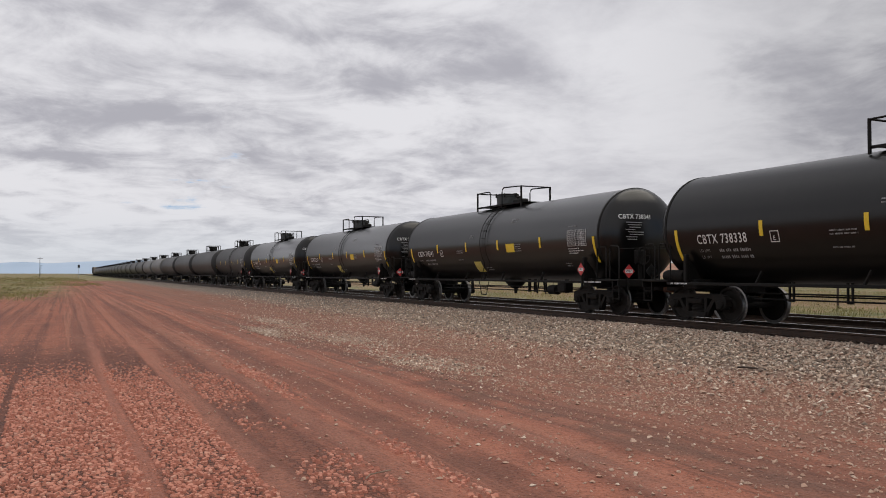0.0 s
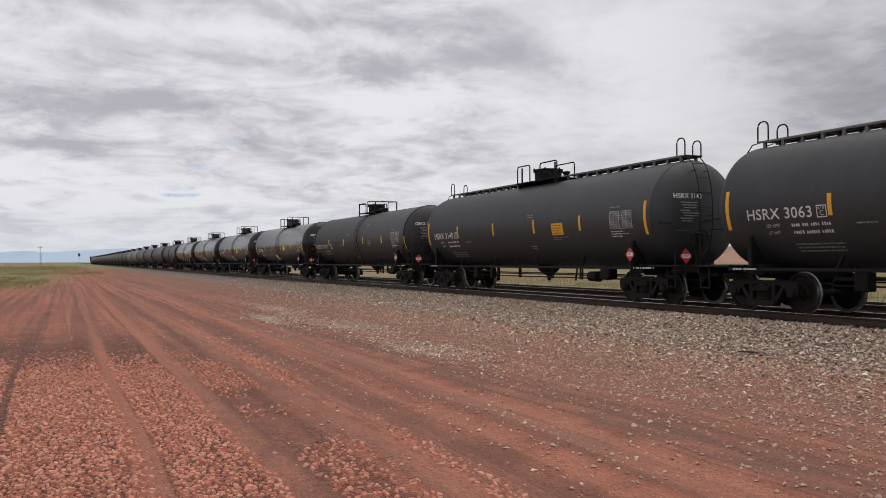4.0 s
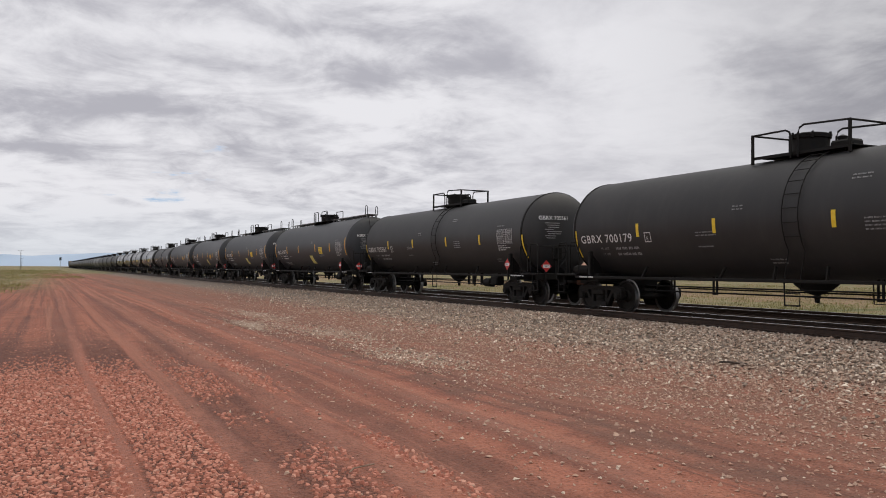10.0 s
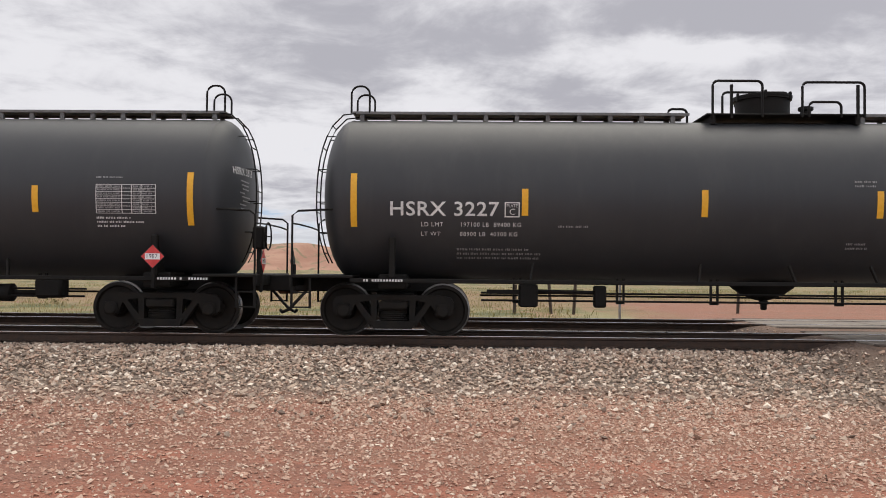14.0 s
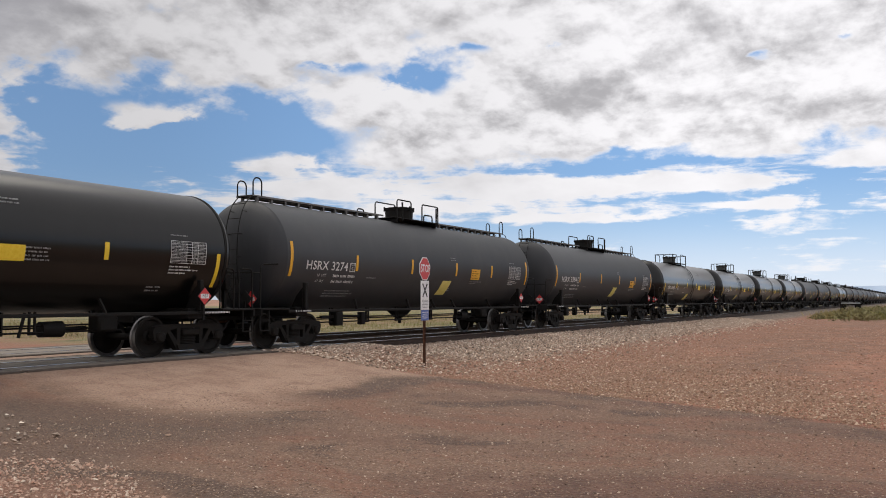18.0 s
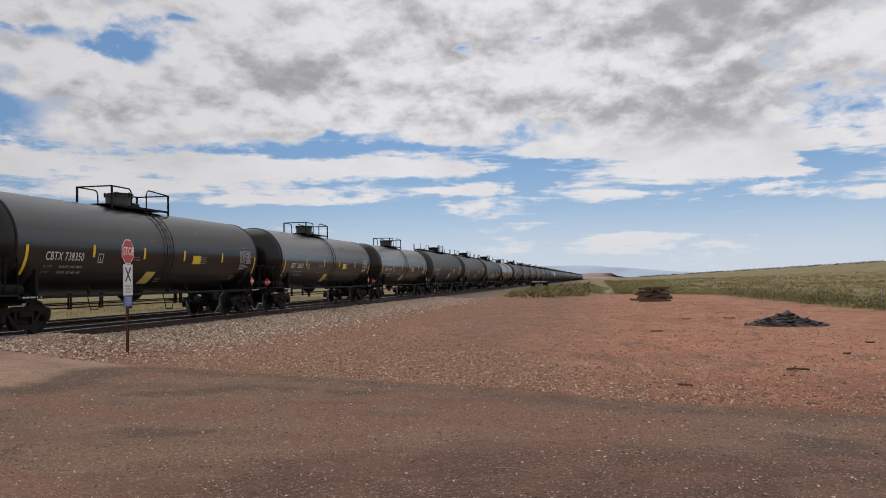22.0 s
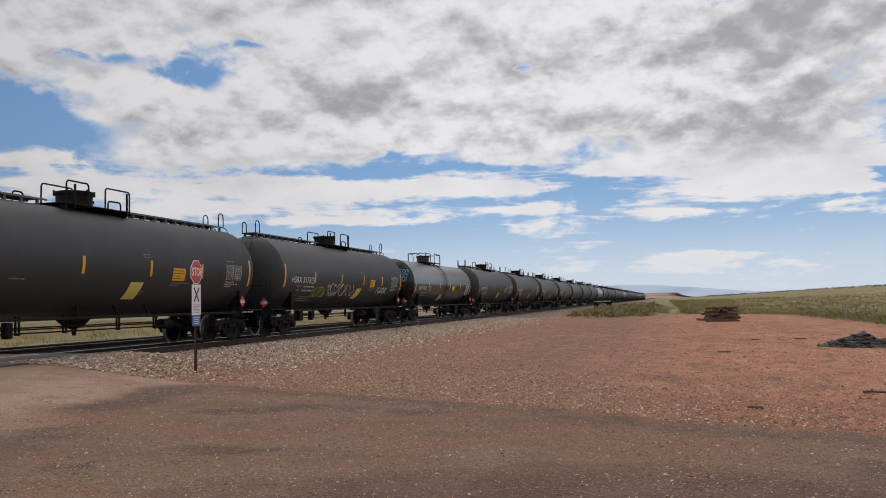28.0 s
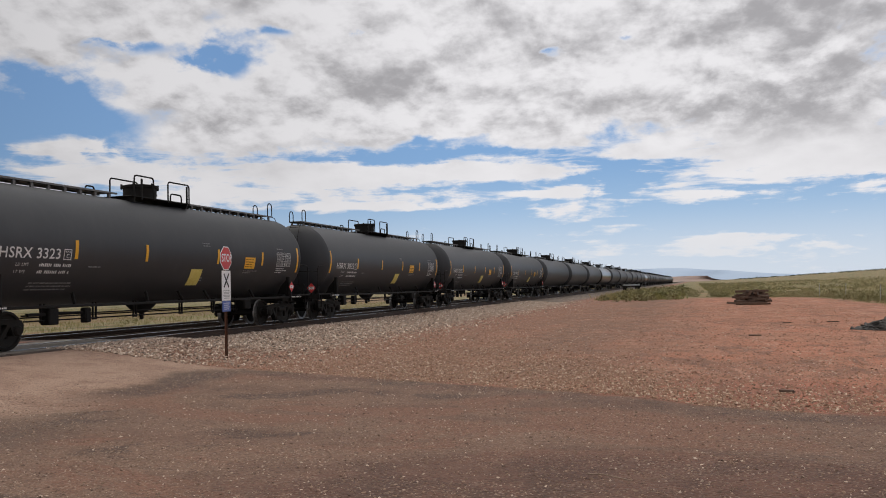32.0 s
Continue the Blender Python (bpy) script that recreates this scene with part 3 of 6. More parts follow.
MAT["redhill"] = hill_material("red rock hill", (0.36, 0.21, 0.145), (0.28, 0.145, 0.10), (0.15, 0.135, 0.075), 0.03)
MAT["mesa"] = hill_material("distant brown mesa", (0.36, 0.27, 0.23), (0.27, 0.19, 0.165), (0.20, 0.165, 0.15), 0.02)
# the haze of the far air is put into these colours as pale blue
MAT["hazehill"] = hill_material("mountains with haze in the colour", (0.40, 0.50, 0.64), (0.43, 0.53, 0.67), (0.41, 0.51, 0.65), 0.002)


# ---- mesh helpers ----
class Geo:
    """Collects vertices and faces of one mesh."""

    def __init__(self):
        self.v, self.f = [], []

    def add(self, vs, fs):
        o = len(self.v)
        self.v += [tuple(q) for q in vs]
        self.f += [tuple(o + i for i in q) for q in fs]
        return self

    def box(self, c, s, rot=None, bev=0.0):
        hx, hy, hz = s[0] / 2, s[1] / 2, s[2] / 2
        b = min(bev, hx * 0.45, hy * 0.45, hz * 0.45)
        m = rot or Matrix.Identity(3)
        c = Vector(c)
        if b <= 0:
            vs = [(sx * hx, sy * hy, sz * hz) for sx in (-1, 1) for sy in (-1, 1) for sz in (-1, 1)]
            fs = [(0, 1, 3, 2), (4, 6, 7, 5), (0, 4, 5, 1), (2, 3, 7, 6), (0, 2, 6, 4), (1, 5, 7, 3)]
        else:
            bm = bmesh.new()
            bmesh.ops.create_cube(bm, size=1)
            for w in bm.verts:
                w.co = Vector((w.co.x * 2 * hx, w.co.y * 2 * hy, w.co.z * 2 * hz))
            bmesh.ops.bevel(bm, geom=bm.edges[:], offset=b, segments=1, affect="EDGES", profile=0.5)
            bm.verts.index_update()
            vs = [w.co[:] for w in bm.verts]
            fs = [tuple(w.index for w in q.verts) for q in bm.faces]
            bm.free()
        return self.add([c + m @ Vector(q) for q in vs], fs)

    def tube(self, pts, r, n=8, caps=True):
        pts = [Vector(p) for p in pts]
        rings = []
        for i, p in enumerate(pts):
            a = pts[max(i - 1, 0)]
            b = pts[min(i + 1, len(pts) - 1)]
            d = (b - a).normalized()
            u = d.cross(Vector((0, 0, 1)) if abs(d.z) < 0.9 else Vector((1, 0, 0))).normalized()
            w = d.cross(u)
            rings.append([p + (u * math.cos(k * math.tau / n) + w * math.sin(k * math.tau / n)) * r for k in range(n)])
        o = len(self.v)
        for ring in rings:
            self.v += [tuple(q) for q in ring]
        for i in range(len(rings) - 1):
            for k in range(n):
                k2 = (k + 1) % n
                self.f.append((o + i * n + k, o + i * n + k2, o + (i + 1) * n + k2, o + (i + 1) * n + k))
        if caps:
            self.f.append(tuple(o + k for k in reversed(range(n))))
            self.f.append(tuple(o + (len(rings) - 1) * n + k for k in range(n)))
        return self

    def lathe(self, prof, n=48, axis="x", at=(0, 0, 0)):
        """prof: (along, radius) pairs, turned round the axis."""
        o = len(self.v)
        at = Vector(at)
        for a, r in prof:
            for k in range(n):
                c, s = math.cos(k * math.tau / n) * r, math.sin(k * math.tau / n) * r
                q = {"x": (a, c, s), "y": (s, a, c), "z": (c, s, a)}[axis]
                self.v.append(tuple(at + Vector(q)))
        for i in range(len(prof) - 1):
            for k in range(n):
                k2 = (k + 1) % n
                self.f.append((o + i * n + k, o + i * n + k2, o + (i + 1) * n + k2, o + (i + 1) * n + k))
        self.f.append(tuple(o + k for k in reversed(range(n))))
        self.f.append(tuple(o + (len(prof) - 1) * n + k for k in range(n)))
        return self

    def prism(self, poly, y0, y1):
        """A polygon in x, z drawn out along y."""
        n = len(poly)
        vs = [(x, y0, z) for x, z in poly] + [(x, y1, z) for x, z in poly]
        fs = [tuple(range(n)), tuple(reversed(range(n, 2 * n)))]
        fs += [(i, n + i, n + (i + 1) % n, (i + 1) % n) for i in range(n)]
        return self.add(vs, fs)

    def mesh(self, name, material, smooth=True, angle=40):
        me = bpy.data.meshes.new(name)
        me.from_pydata(self.v, [], self.f)
        bm = bmesh.new()
        bm.from_mesh(me)
        bmesh.ops.recalc_face_normals(bm, faces=bm.faces[:])
        bm.to_mesh(me)
        bm.free()
        if smooth:
            me.polygons.foreach_set("use_smooth", [True] * len(me.polygons))
            me.set_sharp_from_angle(angle=radians(angle))
        me.materials.append(MAT[material] if isinstance(material, str) else material)
        return me


def part(name, geo, material, parent, label="", at=None, smooth=True):
    me = geo if isinstance(geo, bpy.types.Mesh) else geo.mesh(name, material, smooth)
    ob = new(name, me)
    ob.parent = parent
    if at is not None:
        ob.matrix_basis = at if isinstance(at, Matrix) else Matrix.Translation(at)
    if label:
        ob["label"] = label
    if name in ("small_print", "stencil_rows"):
        ob["kind"] = "stuff"
    return ob


def thing(name, label, category, group="", kind="", at=None):
    ob = tagged(new(name), label, category, group, kind)
    if at is not None:
        ob.matrix_basis = at if isinstance(at, Matrix) else Matrix.Translation(at)
    return ob


def sstep(a, b, v):
    q = np.clip((v - a) / (b - a), 0, 1)
    return q * q * (3 - 2 * q)


def wave_noise(x, y, seed, scale, octaves=4):
    """Cheap smooth noise from sums of sines, between about -1 and 1."""
    rng = np.random.RandomState(seed)
    out, amp, tot = 0.0, 1.0, 0.0
    for _ in range(octaves):
        for _ in range(3):
            a = rng.uniform(0, math.tau)
            k = scale * rng.uniform(0.7, 1.4)
            out = out + amp * np.sin((x * math.cos(a) + y * math.sin(a)) * k + rng.uniform(0, math.tau))
        tot += amp * 1.7
        amp, scale = amp * 0.55, scale * 2.1
    return out / tot


def ground_z(x, y):
    x, y = np.asarray(x, float), np.asarray(y, float)
    bed = 0.21 * sstep(11.8, 14.4, y) * (1 - sstep(22.2, 24.6, y))
    cr = sstep(CROSS[0] - 1.2, CROSS[0], x) * (1 - sstep(CROSS[1], CROSS[1] + 1.6, x))
    ramp = (RAIL_Z - 0.035) * sstep(9.5, 14.6, y) * (1 - sstep(22, 27, y))
    z = bed * (1 - cr) + ramp * cr
    nearby = np.exp(-((x / 45) ** 2 + (y / 30) ** 2))
    free = 1 - sstep(12.5, 14, y) * (1 - sstep(22.5, 24, y))
    z = z + free * (0.022 * wave_noise(x, y, 3, 0.9, 2) * nearby + 0.035 * wave_noise(x, y, 5, 0.25, 3) * (1 - np.exp(-((x / 8) ** 2 + (y / 8) ** 2))))
    # wheel ruts along the track
    for yr, w, d in ((1.2, 0.35, 0.025), (2.9, 0.4, 0.03), (4.6, 0.3, 0.02), (6.1, 0.35, 0.02), (-1.4, 0.3, 0.03)):
        yy = y - yr - 0.35 * np.sin(x * 0.13 + yr) - 0.0006 * np.minimum(x * x, 900) * (1 if yr > 2 else -1)
        g = np.exp(-(yy / w) ** 2) - 0.7 * np.exp(-((np.abs(yy) - 1.5 * w) / (0.6 * w)) ** 2)
        z = z - d * g * (x < 3) * np.exp(-(x / 60) ** 2)
    # rising land to the +x, -y side and rolling distance
    z = z + 0.047 * np.maximum(-y - 8, 0) * sstep(60, 900, x) * (1 - 0.6 * sstep(900, 2500, np.hypot(x, y)))
    z = z + 0.25 * wave_noise(x, y, 9, 0.05, 3) * sstep(60, 160, np.hypot(x, y)) * (1 - np.exp(-(((y - 18) / 25) ** 2)))
    return z


def axis(lo, fine_lo, fine_hi, hi, step, growth=1.09):
    mid = list(np.arange(fine_lo, fine_hi + 1e-6, step))
    a, s, left = fine_lo, step, []
    while a > lo:
        s *= growth
        a -= s
        left.append(max(a, lo))
    b, s, right = fine_hi, step, []
    while b < hi:
        s *= growth
        b += s
        right.append(min(b, hi))
    return np.array(left[::-1] + mid + right)


def np_mesh(name, verts, faces, material, smooth=True):
    me = bpy.data.meshes.new(name)
    k = faces.shape[1]
    me.vertices.add(len(verts))
    me.vertices.foreach_set("co", verts.astype(np.float32).ravel())
    me.loops.add(faces.size)
    me.loops.foreach_set("vertex_index", faces.astype(np.int32).ravel())
    me.polygons.add(len(faces))
    me.polygons.foreach_set("loop_start", np.arange(0, faces.size, k, dtype=np.int32))
    me.polygons.foreach_set("use_smooth", np.full(len(faces), smooth))
    me.update(calc_edges=True)
    me.materials.append(MAT[material])
    return me


def grid_faces(nx, ny):
    i, j = np.meshgrid(np.arange(nx - 1), np.arange(ny - 1), indexing="ij")
    a = (i * ny + j).ravel()
    return np.stack([a, a + ny, a + ny + 1, a + 1], 1)


def build_ground():
    xs, ys = axis(-4200, -32, 40, 4200, 0.28), axis(-4200, -12, 25, 4200, 0.2)
    X, Y = np.meshgrid(xs, ys, indexing="ij")
    V = np.stack([X.ravel(), Y.ravel(), ground_z(X, Y).ravel()], 1)
    ob = new("ground", np_mesh("ground", V, grid_faces(len(xs), len(ys)), "ground"))
    tagged(ob, "red dirt ground with gravel road and dry grassland", "ground", kind="structure")


def ridge(name, label, mat, az, height, dist, depth, seed, rough, prof=((0, -0.05), (0.25, 0.35), (0.45, 0.75), (0.6, 1.0), (1.0, 0.9))):
    """A range of hills along an arc: azimuths in degrees (Blender yaw) with heights in metres."""
    a = np.linspace(az[0], az[-1], 160)
    h = np.interp(-a, [-q for q in az], height)
    h = np.maximum(h * (1 + rough * wave_noise(a * 1.0, a * 0.3, seed, 0.9, 5)), 0.3)
    V = []
    for q, hh in zip(a, h):
        for i, (d, f) in enumerate(prof):
            r = dist + depth * d + depth * 0.12 * math.sin(q * 1.3 + i)
            V.append((-math.sin(radians(q)) * r, math.cos(radians(q)) * r, hh * f + (-2 if f < 0 else 0)))
    ob = new(name, np_mesh(name, np.array(V), grid_faces(len(a), len(prof)), mat))
    tagged(ob, label, "hills", kind="structure")


def build_distance():
    ridge("backdrop_red_hills", "low red rock hills behind the railway", "redhill",
          [78, 62, 45, 32, 24, 18, 5, -8, -14, -22, -28, -40, -55], [1, 4, 11, 19, 21, 19, 12, 8.5, 8.5, 8, 9, 5, 1], 430, 160, 4, 0.10)
    ridge("backdrop_mountains_west", "mountains on the horizon, tinted blue for haze", "hazehill",
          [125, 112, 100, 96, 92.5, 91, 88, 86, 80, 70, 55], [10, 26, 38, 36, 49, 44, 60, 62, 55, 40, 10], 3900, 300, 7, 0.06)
    ridge("backdrop_mountains_east", "mountains on the horizon, tinted blue for haze", "hazehill",
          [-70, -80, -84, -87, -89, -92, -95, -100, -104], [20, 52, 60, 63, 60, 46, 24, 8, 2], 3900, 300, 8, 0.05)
    ridge("backdrop_mesa", "flat topped brown mesa far down the line", "mesa",
          [-84, -86, -87.3, -88.3, -90.1, -90.8, -91.1, -91.6, -92.5], [7, 9, 10.5, 11.3, 11.8, 11.2, 6, 2.5, 1], 1700, 200, 11, 0.02, ((0, -0.05), (0.4, 0.28), (0.58, 0.5), (0.62, 0.97), (1.0, 1.0)))


OCT = np.array([(1, 0, 0), (-1, 0, 0), (0, 1, 0), (0, -1, 0), (0, 0, 1), (0, 0, -1)], float)
OCTF = np.array([(0, 2, 4), (2, 1, 4), (1, 3, 4), (3, 0, 4), (2, 0, 5), (1, 2, 5), (3, 1, 5), (0, 3, 5)])


def stones(name, label, x, y, size, mat, seed, sink=0.25, z=None):
    """Loose stones, each an uneven lump."""
    rng = np.random.RandomState(seed)
    n = len(x)
    base = OCT[None] * rng.uniform(0.55, 1.25, (n, 6, 1)) + rng.normal(0, 0.16, (n, 6, 3))
    base *= np.stack([rng.uniform(0.8, 1.5, n), rng.uniform(0.7, 1.2, n), rng.uniform(0.5, 0.95, n)], 1)[:, None]
    a, b = rng.uniform(0, math.tau, n), rng.uniform(-0.6, 0.6, n)
    ca, sa, cb, sb = np.cos(a)[:, None], np.sin(a)[:, None], np.cos(b)[:, None], np.sin(b)[:, None]
    X, Y, Z = base[..., 0], base[..., 1], base[..., 2]
    X, Z = X * cb + Z * sb, -X * sb + Z * cb
    X, Y = X * ca - Y * sa, X * sa + Y * ca
    s = (size / 2)[:, None]
    sink = np.reshape(sink, (-1, 1))
    gz = ground_z(x, y) if z is None else z
    V = np.stack([x[:, None] + X * s, y[:, None] + Y * s, gz[:, None] + Z * s + s * (0.5 - sink)], 2).reshape(-1, 3)
    F = (OCTF[None] + (np.arange(n) * 6)[:, None, None]).reshape(-1, 3)
    ob = new(name, np_mesh(name, V, F, mat, False))
    return tagged(ob, label, "gravel", kind="stuff")


def clods(name, label):
    """Packed dry clods, each a low five-sided lump, where no wheel has smoothed the dirt."""
    rng = np.random.RandomState(33)
    gx, gy = np.meshgrid(np.arange(-17.0, 2.5, 0.050), np.arange(-3.2, 3.0, 0.045), indexing="ij")
    x = (gx + rng.normal(0, 0.015, gx.shape)).ravel()
    y = (gy + rng.normal(0, 0.015, gx.shape) + 0.03 * (np.arange(gx.shape[0]) % 2)[:, None]).ravel()
    line = y + 0.07 * np.sin(0.35 * x + 0.6)
    bare = (np.abs(line - 0.60) < 0.07) | (np.abs(line - 1.55) < 0.13) | (np.abs(line + 0.62) < 0.05) | (np.abs(line - 2.5) < 0.16)
    patch = wave_noise(x, y, 51, 1.6, 3)
    keep = ~bare & (rng.uniform(0, 1, len(x)) < np.where(line > 1.4, 0.5, 0.95)) & ((line < 1.4) | (patch > -0.7 + 0.9 * rng.uniform(0, 1, len(x)))) & (rng.uniform(0, 1, len(x)) < sstep(-17.5, -11.0, x) * (1 - sstep(-1.5, 2.5, x)) * sstep(-3.3, -2.2, y))
    x, y = x[keep], y[keep]
    n = len(x)
    r = rng.uniform(0.014, 0.034, n)
    h = rng.uniform(0.004, 0.022, n)
    a = rng.uniform(0, math.tau, n)[:, None] + np.arange(5) * math.tau / 5 + rng.uniform(-0.3, 0.3, (n, 5))
    q = rng.uniform(0.75, 1.2, (n, 5)) * r[:, None]
    gz = ground_z(x, y)
    tilt = rng.normal(0, 0.24, (n, 2))
    low = np.stack([x[:, None] + np.cos(a) * q, y[:, None] + np.sin(a) * q, np.repeat(gz[:, None] - 0.006, 5, 1)], 2)
    u, v = np.cos(a) * q * 0.72, np.sin(a) * q * 0.72
    top = np.stack([x[:, None] + u, y[:, None] + v, gz[:, None] + h[:, None] + u * tilt[:, :1] + v * tilt[:, 1:]], 2)
    V = np.concatenate([low, top], 1).reshape(-1, 3)
    f = [(5, 6, 7), (5, 7, 8), (5, 8, 9)]
    for i in range(5):
        j = (i + 1) % 5
        f += [(i, j, 5 + j), (i, 5 + j, 5 + i)]
    F = (np.array(f)[None] + (np.arange(n) * 10)[:, None, None]).reshape(-1, 3)
    return tagged(new(name, np_mesh(name, V, F, "redstone", False)), label, "gravel", kind="stuff")


def build_gravel():
    rng = np.random.RandomState(11)
    # ballast shoulder, densest in front of the eye
    n = 80000
    x = rng.normal(0, 1, n * 2) * 24
    y = 14.95 - np.abs(rng.normal(0, 1, n * 2)) * 2.35
    keep = (y > 8.0) & (np.abs(x) < 75) & ~((x > CROSS[0] - 2.6 + 0.25 * (14.5 - y) + 2.2 * rng.uniform(0, 1, n * 2)) & (x < 16.6))
    x, y = x[keep][:n], y[keep][:n]
    stones("ballast_gravel", "crushed grey and tan ballast stone beside the rails", x, y, 0.030 + 0.062 * rng.uniform(0, 1, len(x)) ** 1.4, "ballast", 21, -0.05 - 0.5 * rng.uniform(-0.3, 1, len(x)))
    n = 14000
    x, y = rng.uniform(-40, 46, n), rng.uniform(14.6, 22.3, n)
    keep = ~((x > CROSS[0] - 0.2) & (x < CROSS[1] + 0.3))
    stones("track_gravel", "dark brown ballast stone between the ties", x[keep], y[keep], rng.uniform(0.04, 0.08, keep.sum()), "roadstone", 22)
    # clods of red dirt where nothing drives
    n = 9000
    x, y = -1.5 - 24 * rng.uniform(0, 1, n) ** 1.6, rng.uniform(-7, 1.3, n)
    keep = rng.uniform(0, 1, n) < 0.25 + 0.75 * ((y < 0.25) | ((y > 0.6) & (y < 1.2)))
    stones("red_clods", "coarse clods of red dirt", x[keep], y[keep], rng.uniform(0.015, 0.05, keep.sum()), "redstone", 23, 0.6)
    clods("dried_clods", "dried clods of red dirt parted by dark cracks")
    # pale chips strewn over the dirt
    n = 62000
    x = rng.normal(-6, 14, n)
    y = 10.6 - np.abs(rng.normal(0, 1, n)) * 3.6
    keep = (y > 1.6) & (np.hypot(x, y) > 2.2) & (x > -42) & (x < 34)
    keep &= ~((x > 5.2) & (x < 11 + 0.62 * y))
    keep &= rng.uniform(0, 1, n) < 0.25 + 0.75 * sstep(4.0, 9.0, y) + 0.5 * (np.sin(y * 2.3 + 1.2 * np.sin(x * 0.25)) > 0.5)
    stones("stone_chips", "pale stone chips strewn on the red dirt", x[keep], y[keep], 0.012 + 0.045 * rng.uniform(0, 1, keep.sum()) ** 1.8, "chip", 25)
    n = 5200
    pick = rng.randint(0, 4, n)
    cx, cy, rx, ry = np.array([(-28.5, 6.6, 4.5, 0.7), (-20.5, 6.6, 3.2, 0.8), (-24.0, 5.3, 2.6, 0.5), (-14.5, 6.2, 2.8, 0.7)]).T[:, pick]
    x, y = cx + rng.normal(0, 0.5, n) * rx, cy + rng.normal(0, 0.5, n) * ry
    stones("chip_patches", "patches of pale stone chips on the red dirt", x, y, 0.02 + 0.05 * rng.uniform(0, 1, n) ** 1.5, "ballast", 30)
    # pink chips between the road and the dirt
    n = 82000
    x, y = rng.normal(0.5, 6.0, n), 11 - 10.0 * rng.uniform(0, 1, n) ** 1.25
    keep = (x < 5.4 + 0.6 * np.sin(y)) & (rng.uniform(0, 1, n) < 0.1 + 0.9 * sstep(1.6, 4.0, y)) & (rng.uniform(0, 1, n) < 0.06 + 0.94 * sstep(-5, 2, x))
    stones("pink_chips", "pinkish stone chips beside the gravel road", x[keep], y[keep], 0.012 + 0.042 * rng.uniform(0, 1, keep.sum()) ** 1.8, "chip", 26)
    # pebbles on the dirt pad and ballast further along
    n = 34000
    x, y = 12 + 45 * rng.uniform(0, 1, n) ** 1.4, rng.uniform(-7, 10, n)
    keep = x > 11.5 + 0.62 * y
    stones("pad_pebbles", "small brown pebbles on the dirt pad", x[keep], y[keep], 0.014 + 0.06 * rng.uniform(0, 1, keep.sum()) ** 2.6, "padstone", 27, 0.4)
    n = 16000
    x, y = rng.uniform(21, 75, n), 14.6 - np.abs(rng.normal(0, 1, n)) * 2.3
    stones("ballast_gravel_east", "crushed grey and tan ballast stone beside the rails", x, y, rng.uniform(0.05, 0.12, n), "ballast", 28)
    # tan gravel thrown up along the road's edge and on to the ballast
    n = 52000
    y = rng.uniform(-4.5, 13.0, n)
    e = 11.45 + np.maximum(y, 0) * (0.62 - 0.012 * np.maximum(y, 0)) + 0.25 * np.minimum(y, 0)
    x = e + 0.05 + np.abs(rng.normal(0, 1, n)) * (1.3 + 0.75 * np.maximum(y, 0)) + 0.12 * np.sin(y * 2.1)
    keep = (x < 60) & (rng.uniform(0, 1, n) < 0.25 + 0.75 * sstep(-2.5, 3.5, y))
    stones("edge_gravel", "tan and brown gravel along the road edge", x[keep], y[keep], 0.014 + 0.045 * rng.uniform(0, 1, keep.sum()) ** 2.2, "edgestone", 29, 0.3)
    n = 62000
    r = rng.uniform(0, 1, n) ** 0.75 * 15.4 + 3.6
    a = np.radians(rng.uniform(-125, -20, n))
    x, y = -np.sin(a) * r, np.cos(a) * r
    keep = (y < 11) & (x < 30)
    stones("road_gravel", "small brown stones on the gravel road", x[keep], y[keep], 0.008 + 0.026 * rng.uniform(0, 1, keep.sum()) ** 2, "roadstone", 24, 0.35)


def blades(name, label, x, y, h, spread, per, mat, seed, width=0.02):
    """Tufts of grass: thin bent blades from each root."""
    rng = np.random.RandomState(seed)
    n = len(x) * per
    rx, ry = np.repeat(x, per) + rng.normal(0, 1, n) * np.repeat(spread, per), np.repeat(y, per) + rng.normal(0, 1, n) * np.repeat(spread, per)
    hh = np.repeat(h, per) * rng.uniform(0.5, 1.1, n)
    a = rng.uniform(0, math.tau, n)
    lean = rng.uniform(0.1, 0.7, n) * hh
    w = width * np.repeat(np.maximum(h, 0.2), per) / 0.4 * rng.uniform(0.6, 1.6, n)
    gz = ground_z(rx, ry)
    p0 = np.stack([rx - np.sin(a) * w, ry + np.cos(a) * w, gz - 0.02], 1)
    p1 = np.stack([rx + np.sin(a) * w, ry - np.cos(a) * w, gz - 0.02], 1)
    p2 = np.stack([rx + np.cos(a) * lean * 0.4 + np.sin(a) * w * 0.7, ry + np.sin(a) * lean * 0.4 - np.cos(a) * w * 0.7, gz + hh * 0.6], 1)
    p3 = np.stack([rx + np.cos(a) * lean, ry + np.sin(a) * lean, gz + hh], 1)
    V = np.stack([p0, p1, p2, p3], 1).reshape(-1, 3)
    F = (np.array([(0, 1, 2), (0, 2, 3)])[None] + (np.arange(n) * 4)[:, None, None]).reshape(-1, 3)
    return tagged(new(name, np_mesh(name, V, F, mat, False)), label, "grass", kind="stuff")


